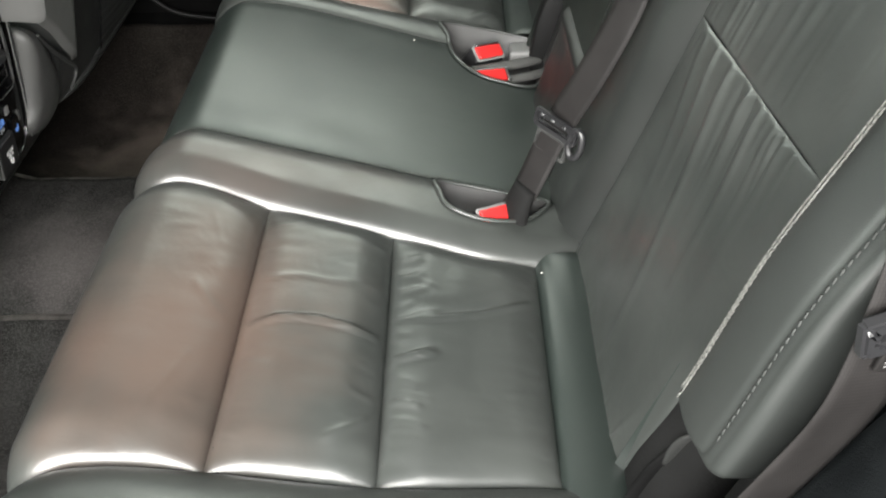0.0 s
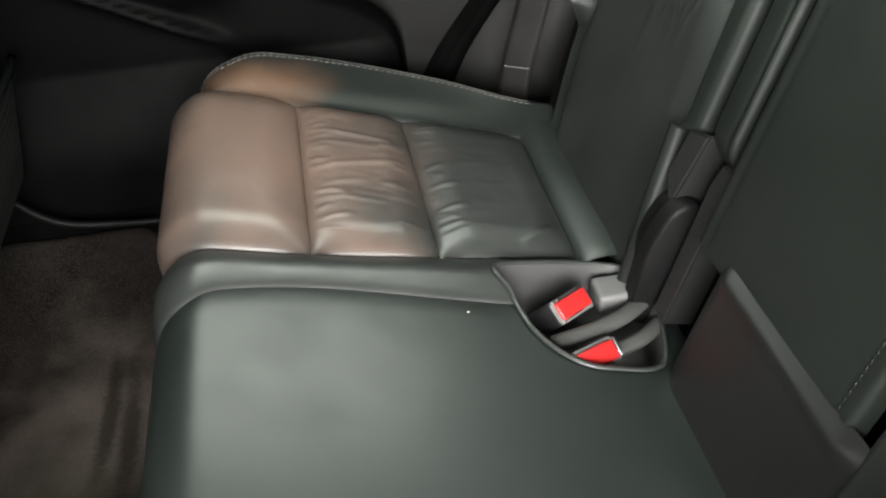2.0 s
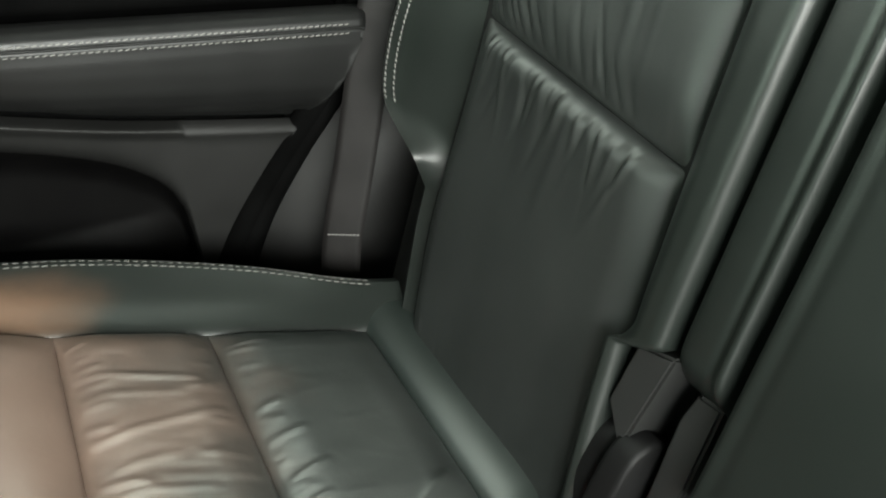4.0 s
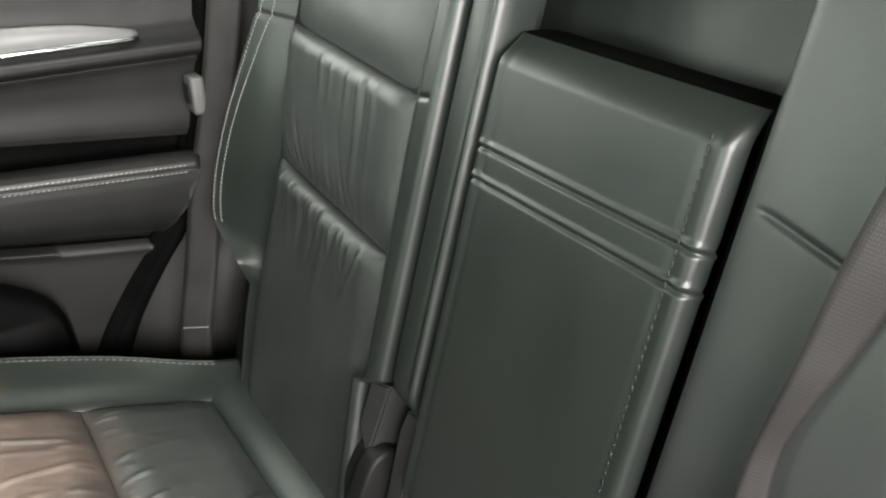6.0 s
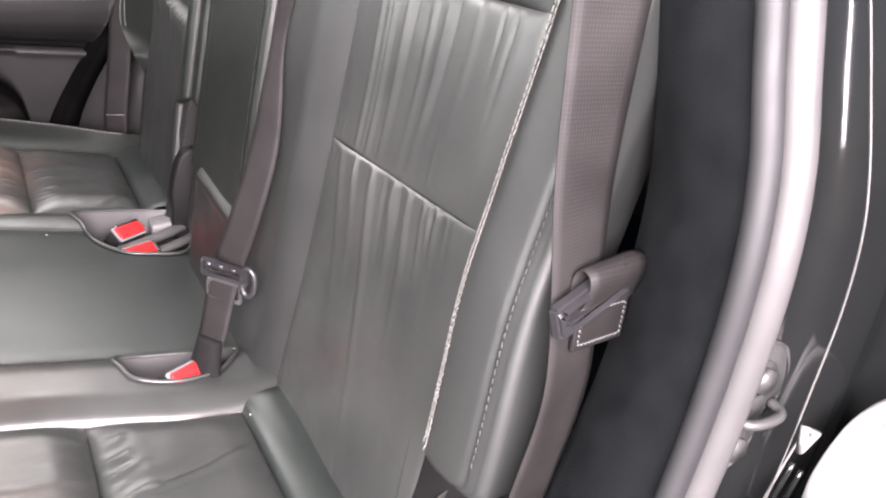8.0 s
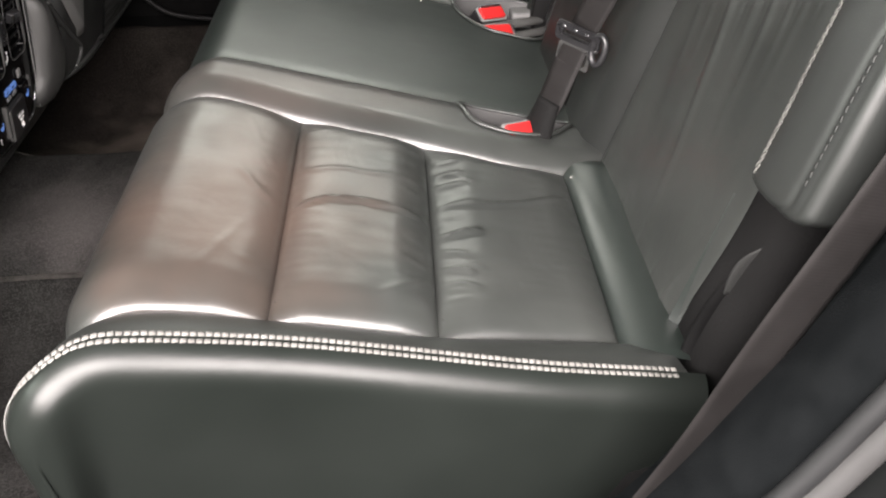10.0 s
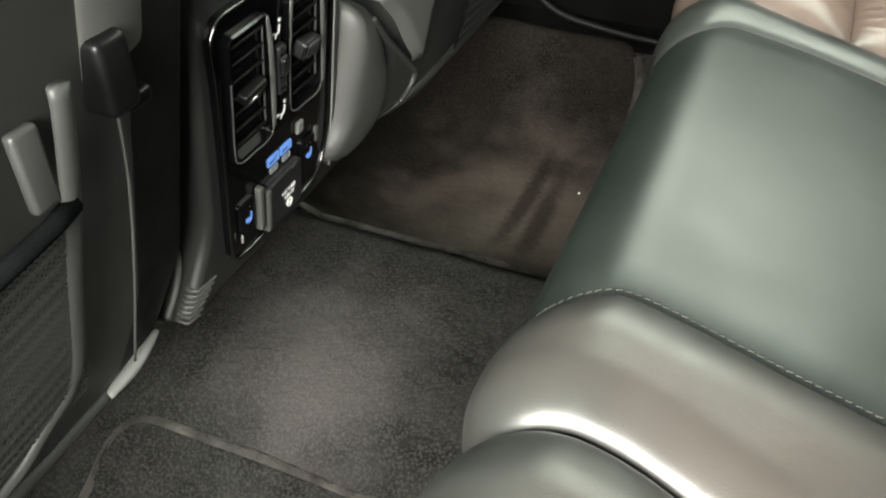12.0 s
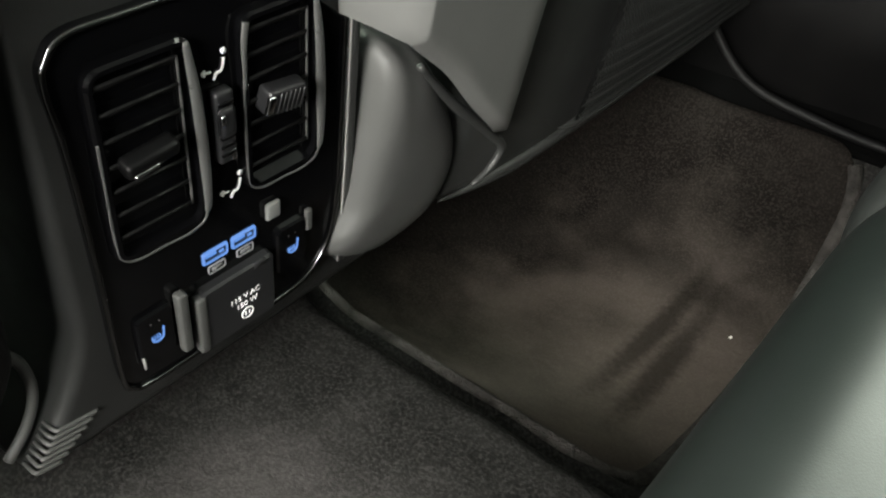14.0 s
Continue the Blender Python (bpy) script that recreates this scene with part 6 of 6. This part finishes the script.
for ux in (-0.0130, 0.0092):
    port = on_panel("usb_port", rounded_plate(0.0195, 0.0100, 0.0018, 0.003, hole=(0.0172, 0.0078, 0.0012)), BLUE_GLOW, label="lit blue port outline", dx=ux, dy=-0.1600, dz=0.001)
    part("port_well", box(-0.0086, 0.0086, -0.0039, 0.0039, -0.004, 0.0012, 0.0004, 1), BLACK_PLASTIC, port)
    part("port_tongue", box(-0.0070, 0.0010, -0.0004, 0.0018, 0.0008, 0.0020, 0.0003, 1), BLUE_GLOW, port)
    part("port_tongue", box(0.0030, 0.0066, -0.0016, 0.0006, 0.0008, 0.0020, 0.0003, 1), BLUE_GLOW, port)
    icon = on_panel("port_icon", rounded_plate(0.0135, 0.0068, 0.0014, 0.0008, hole=(0.0120, 0.0053, 0.001)), GREY_PRINT, dx=ux + 0.0006, dy=-0.1712, dz=0.0022, label="grey printed port outline")
    part("icon_bar", box(-0.0042, 0.0042, -0.0013, 0.0013, 0.0, 0.0006, 0.0002, 1), GREY_PRINT, icon)
flap = on_panel("outlet_flap", rounded_plate(0.0585, 0.052, 0.004, 0.0075), BLACK_PLASTIC, label="black outlet cover with white print", dx=-0.0010, dy=-0.2065, dz=0.0015)
part("flap_edge", box(-0.0335, -0.0258, -0.0255, 0.0235, 0.0, 0.0085, 0.0026, 3), TRIM, flap, "grey bevelled edge")
part("flap_notch", box(0.012, 0.022, 0.0215, 0.0262, 0.006, 0.0085, 0.0008, 1), BLACK_PLASTIC, flap)


def lettering(text, size, owner, x, y, z, material, name="print"):
    cu = bpy.data.curves.new(name, "FONT")
    cu.body, cu.size, cu.align_x, cu.extrude = text, size, "CENTER", 0.0002
    tmp = new("tmp_text", cu)
    me = bpy.data.meshes.new_from_object(tmp.evaluated_get(bpy.context.evaluated_depsgraph_get()))
    bpy.data.objects.remove(tmp)
    ob = part(name, me, material, owner, "white print")
    ob.matrix_local = pose(x, y, z)
    return ob


lettering("115 V AC", 0.0062, flap, 0.0035, 0.0015, 0.0078, WHITE_PRINT)
lettering("150 W", 0.0062, flap, 0.0045, -0.0055, 0.0078, WHITE_PRINT)
part("print_ring", tube("print_ring", [Vector((0.0045 + 0.0046 * math.cos(a), -0.0130 + 0.0046 * math.sin(a), 0.0078)) for a in [2 * math.pi * k / 20 for k in range(20)]], 0.0006, 5, True), WHITE_PRINT, flap)
for dx in (-0.0005, 0.0025):
    part("print_bar", box(0.0035 + dx - 0.0006, 0.0035 + dx + 0.0006, -0.0148, -0.0112, 0.0075, 0.0081, 0.0002, 1), WHITE_PRINT, flap)
for sx, sy in ((0.0, -0.034), (0.0058, -0.117)):
    for pts, r in (([(0.0036, 0.0042, 0), (0.0030, 0.0006, 0), (0.0014, -0.0030, 0), (-0.0016, -0.0034, 0), (-0.0036, -0.0070, 0)], 0.0011), ([(-0.0110, -0.0006, 0), (-0.0080, -0.0012, 0), (-0.0050, -0.0014, 0)], 0.0008), ([(-0.0085, 0.0006, 0), (-0.0110, -0.0006, 0), (-0.0090, -0.0028, 0)], 0.0007)):
        on_panel("airflow_symbol", tube("airflow_symbol", smooth_path(pts, 12), r, 6, flat=0.5), WHITE_PRINT, label="white airflow symbol", dx=sx, dy=sy, dz=0.0026)
    on_panel("airflow_symbol", tube("airflow_symbol", [Vector((0.0040, 0.0078, 0)), Vector((0.0040, 0.0078, 0.0008))], 0.0019, 12, up=(1, 0, 0)), WHITE_PRINT, label="white airflow symbol", dx=sx, dy=sy, dz=0.0020)
for k in range(7):
    u = (0.268 - 0.0040 * k - 0.20) / 0.60
    ridge = [Vector(body_shape(u, lerp(0.132, 0.215 - 0.006 * k, i / 14))) + Vector((0.0004, -0.0004, -0.0002 * i)) for i in range(15)]
    part("foot_rib", tube("foot_rib", ridge, 0.0015, 8), TRIM, console, "ribbed foot of the console")

# ---- front seats from behind ----
def front_seat(label, mirror, shift):
    ob = thing("front_seat", label, "car seat", "front seats")
    def at(x, y, z):
        return Vector((x, (2 * 1.2255 - y) if mirror else y, z)) + Vector((shift, 0, 0))
    Y0, Y1 = 0.47, 1.088 if not mirror else 1.020
    def shell(u, v):
        z = lerp(0.25, 0.98, u)
        a = v * 2 - 1
        cut = 0.0 if mirror else 0.045 * max(0.0, (0.335 - z) / 0.085) ** 1.3
        y = lerp(Y0, Y1 - cut, min(1, max(0, (a / 0.86 + 1) / 2)))
        wrap = max(0.0, abs(a) - 0.86) / 0.14
        under = max(0.0, (0.262 - z) / 0.012) ** 2
        x = -0.662 + 0.24 * (z - 0.30) - 0.030 * abs(a) ** 5 - 0.16 * wrap - 0.03 * under
        return at(x, y, z)
    cut_at = 0.835 if not mirror else 1.0
    part("back_shell", grid("back_shell", lambda u, v: shell(u, v * cut_at), 90, 60), SEAT_SHELL, ob, "black moulded seat back shell")
    if not mirror:
        # added paler strip paints the door light's reflection on the shell
        part("shell_sheen", grid("shell_sheen", lambda u, v: shell(lerp(0.405, 1.0, u), lerp(0.775, 0.858, v)) + Vector((0.006 * math.sin(math.pi * v) ** 0.5 * ease(u, 0.02) - 0.001, 0, 0)), 40, 24), CAP_TRIM, ob, "added grey strip standing in for a reflection on the shell")
        part("inner_side", grid("inner_side", lambda u, v: shell(u, lerp(cut_at, 1.0, v)), 90, 24), DARK_TRIM, ob, "dark inner side of the seat back")
    edge = [Vector(shell(0.012, lerp(0.10, 0.925, i / 40))) + Vector((0.002, 0, 0.0)) for i in range(41)]
    part("lower_lip", tube("lower_lip", edge, lambda t: 0.0065 * min(1.0, 0.12 + 6 * (1 - t)), 8), SEAT_SHELL, ob, "satin lower edge of the shell")
    if not mirror:
        end = [Vector(shell(0.014, lerp(0.815, 0.925, i / 20))) + Vector((0.004, 0, 0.0)) for i in range(21)]
        part("lip_end", tube("lip_end", end, lambda t: 0.0018 + 0.0058 * math.sin(math.pi * min(1.0, 0.15 + 0.8 * t)), 10, flat=0.7), PALE_TRIM, ob, "pale satin end of the lower edge")
    def net(u, v):
        y = lerp(0.50, 0.940 if not mirror else 0.866, v)
        z = lerp(lerp(0.290, 0.322, v) if not mirror else 0.283, lerp(0.478, 0.495, v), u)
        return at(-0.648 + 0.24 * (z - 0.30) + 0.010 * math.sin(math.pi * v) ** 0.5 * ease(u, 0.3), y, z)
    part("net_backing", grid("net_backing", net, 20, 20), FOAM, ob)
    verts, faces = [], []
    wide, tall, pitch = 0.45, 0.19, 0.0054
    for lean in (1, -1):
        for k in range(int((wide + tall) / pitch)):
            start = k * pitch - (tall if lean > 0 else 0.0)
            row = []
            for i in range(27):
                b = i / 26 * tall
                a = start + lean * b
                if 0 <= a <= wide:
                    c = Vector(net(b / tall, a / wide)) + Vector((0.0024 + 0.0010 * lean * math.cos(math.pi * 27 * i / 26), 0, 0))
                    row.append(c)
            for p, q in zip(row, row[1:]):
                base, n = len(verts), Vector((0, q.z - p.z, p.y - q.y)).normalized() * 0.00105
                verts += [p - n, p + n, q + n, q - n]
                faces.append((base, base + 1, base + 2, base + 3))
    part("pocket_net", mesh_of("pocket_net", verts, faces, False), FRAME_TRIM if not mirror else SEAT_SHELL, ob, "open mesh map pocket", kind="stuff")
    part("net_hem", tube("net_hem", [Vector(net(1, i / 20)) + Vector((0.006, 0, 0)) for i in range(21)], 0.006, 8), FABRIC, ob, "elastic top hem")
    if not mirror:
        rail = smooth_path([at(-0.578, 0.940, 0.574), at(-0.580, 0.940, 0.560), at(-0.595, 0.940, 0.503), at(-0.612, 0.934, 0.434), at(-0.627, 0.929, 0.372), at(-0.634, 0.920, 0.341), at(-0.638, 0.897, 0.326), at(-0.642, 0.865, 0.308), at(-0.644, 0.815, 0.300), at(-0.646, 0.70, 0.294)], 70)
        part("pocket_frame", tube("pocket_frame", rail, lambda t: 0.0072 if t < 0.5 else 0.0050, 10, up=(1, 0, 0), flat=0.6), FRAME_TRIM, ob, "raised satin edge of the pocket frame")
        part("pocket_tab", box(-0.602, -0.594, 0.915, 0.934, 0.502, 0.552, 0.003, 2), FRAME_TRIM, ob, "pale grey tab at the corner of the pocket")
        part("shell_seam", tube("shell_seam", smooth_path([(-0.6035, 0.998, 0.526), (-0.620, 1.005, 0.455), (-0.641, 1.005, 0.367), (-0.663, 1.001, 0.276)], 30), 0.0012, 6, up=(0, 1, 0)), TRIM, ob, "thin raised seam of the shell")
        clip = part("latch_clip", box(-0.612, -0.586, 0.978, 1.004, 0.528, 0.576, 0.006, 3), VENT_BLACK, ob, "black latch clip")
        part("clip_tongue", box(-0.612, -0.594, 1.000, 1.020, 0.520, 0.531, 0.003, 2), VENT_BLACK, clip)
        part("lever_loop", tube("lever_loop", smooth_path([(-0.680, 1.086, 0.335), (-0.686, 1.095, 0.315), (-0.688, 1.096, 0.290), (-0.690, 1.086, 0.266), (-0.69, 1.07, 0.25)], 24), 0.0035, 8, up=(1, 0, 0)), TRIM, ob, "thin dark lever loop")
    else:
        part("pocket_frame", tube("pocket_frame", smooth_path([at(-0.660, 0.880, 0.280), at(-0.661, 0.872, 0.276), at(-0.662, 0.83, 0.270), at(-0.664, 0.75, 0.266), at(-0.664, 0.55, 0.268)], 40), lambda t: 0.0045 * min(1.0, 0.1 + 8 * t), 8), FRAME_TRIM, ob, "raised edge of the pocket frame")
    y0, y1 = at(0, 0.52, 0).y, at(0, 1.0, 0).y
    part("seat_base", box(-1.15, -0.80, min(y0, y1), max(y0, y1), 0.14, 0.36, 0.04, 3), FOAM, ob, "dark seat base")
    for sy in (0.56, 0.96):
        y = at(0, sy, 0).y
        part("seat_rail", box(-1.3, -0.90, y - 0.02, y + 0.02, 0.02, 0.15, 0.006, 2), DARK_TRIM, ob)
    return ob


front_seat("driver's black seat back with a mesh map pocket", False, 0.0)
passenger = front_seat("passenger's black seat back with a mesh map pocket", True, 0.022)

COVER_LOW = [(1.29, 0.49), (1.307, 0.475), (1.321, 0.460), (1.364, 0.423), (1.406, 0.378), (1.461, 0.326), (1.478, 0.315), (1.515, 0.292)]


def trim_cover(u, v):
    """Grey side cover low on the passenger's seat back."""
    y = lerp(1.312, 1.512, v)
    low = curve_at(COVER_LOW, y)
    z = lerp(low, 0.80, u)
    roll = 0.012 * (1 - ease(z - low, 0.010))
    return (-0.606 + 0.22 * (z - 0.345) - 0.08 * (1 - ease(y - 1.312, 0.008)) - 0.050 * max(0.0, (y - 1.43) / 0.075) ** 2 - roll, y, z)


part("side_cover", grid("side_cover", trim_cover, 60, 50), SATIN_TRIM, passenger, "smooth grey side cover")
part("cover_lip", tube("cover_lip", smooth_path([(-0.622, 1.364, 0.421), (-0.628, 1.406, 0.376), (-0.632, 1.461, 0.324), (-0.634, 1.479, 0.303), (-0.638, 1.470, 0.286), (-0.642, 1.452, 0.276)], 40), lambda t: 0.0025 + 0.0022 * math.sin(math.pi * t), 8, up=(1, 0, 0)), SEAT_SHELL, passenger, "curled lip round the recliner")
cap_ring = rounded([(1.345, 0.428), (1.366, 0.426), (1.388, 0.412), (1.424, 0.357), (1.440, 0.305), (1.424, 0.266), (1.390, 0.253), (1.350, 0.254), (1.318, 0.270), (1.309, 0.288), (1.322, 0.318), (1.334, 0.372)], 96)
rows = [(1.08, -0.09), (1.08, -0.046), (1.076, -0.037), (1.06, -0.028), (1.03, -0.0195), (0.98, -0.012), (0.92, -0.0062), (0.84, -0.002), (0.74, 0.001), (0.58, 0.003), (0.3, 0.004), (0.0, 0.004)]
cc = sum(cap_ring, Vector()) / len(cap_ring)
verts, faces, n = [], [], len(cap_ring)
for k, out in rows:
    for p in cap_ring:
        q = cc + (p - cc) * k
        verts.append((-0.637 + out + 0.18 * (q.y - 0.345), q.x, q.y))
for r in range(len(rows) - 1):
    for i in range(n):
        faces.append((r * n + i, r * n + (i + 1) % n, (r + 1) * n + (i + 1) % n, (r + 1) * n + i))
part("hinge_cap", mesh_of("hinge_cap", verts, faces), CAP_TRIM, passenger, "rounded grey hinge cap")

# crumbs on the carpet
for k, (x, y) in enumerate(((-0.539, 1.312), (-0.53, 1.325), (-0.476, 1.719), (-0.60, 1.22), (-0.50, 1.16), (-0.545, 1.28))):
    z = floor_z(x, y) + (0.016 if y > 1.42 else 0.004)
    c = part("crumb", box(-0.002, 0.002, -0.0015, 0.0015, -0.001, 0.001, 0.0006, 1), CRUMB, label="pale crumb on the carpet", category="crumb", group="crumbs")
    c.matrix_world = Matrix.Translation((x, y, z)) @ pose(0, 0, 0, 0, 0, 40 * k)

# lint on the leather
for k, (x, y, z) in enumerate(((0.172, 0.943, 0.411), (0.147, 0.827, 0.358), (0.117, 0.868, 0.360), (-0.040, 1.374, 0.399), (0.128, 0.878, 0.361))):
    c = part("lint_speck", box(-0.0011, 0.0011, -0.0008, 0.0008, -0.0006, 0.0006, 0.0004, 1), CRUMB, label="tiny white lint speck on the leather", category="lint", group="lint")
    c.matrix_world = Matrix.Translation((x, y, z)) @ pose(0, 0, 0, 0, 0, 65 * k)
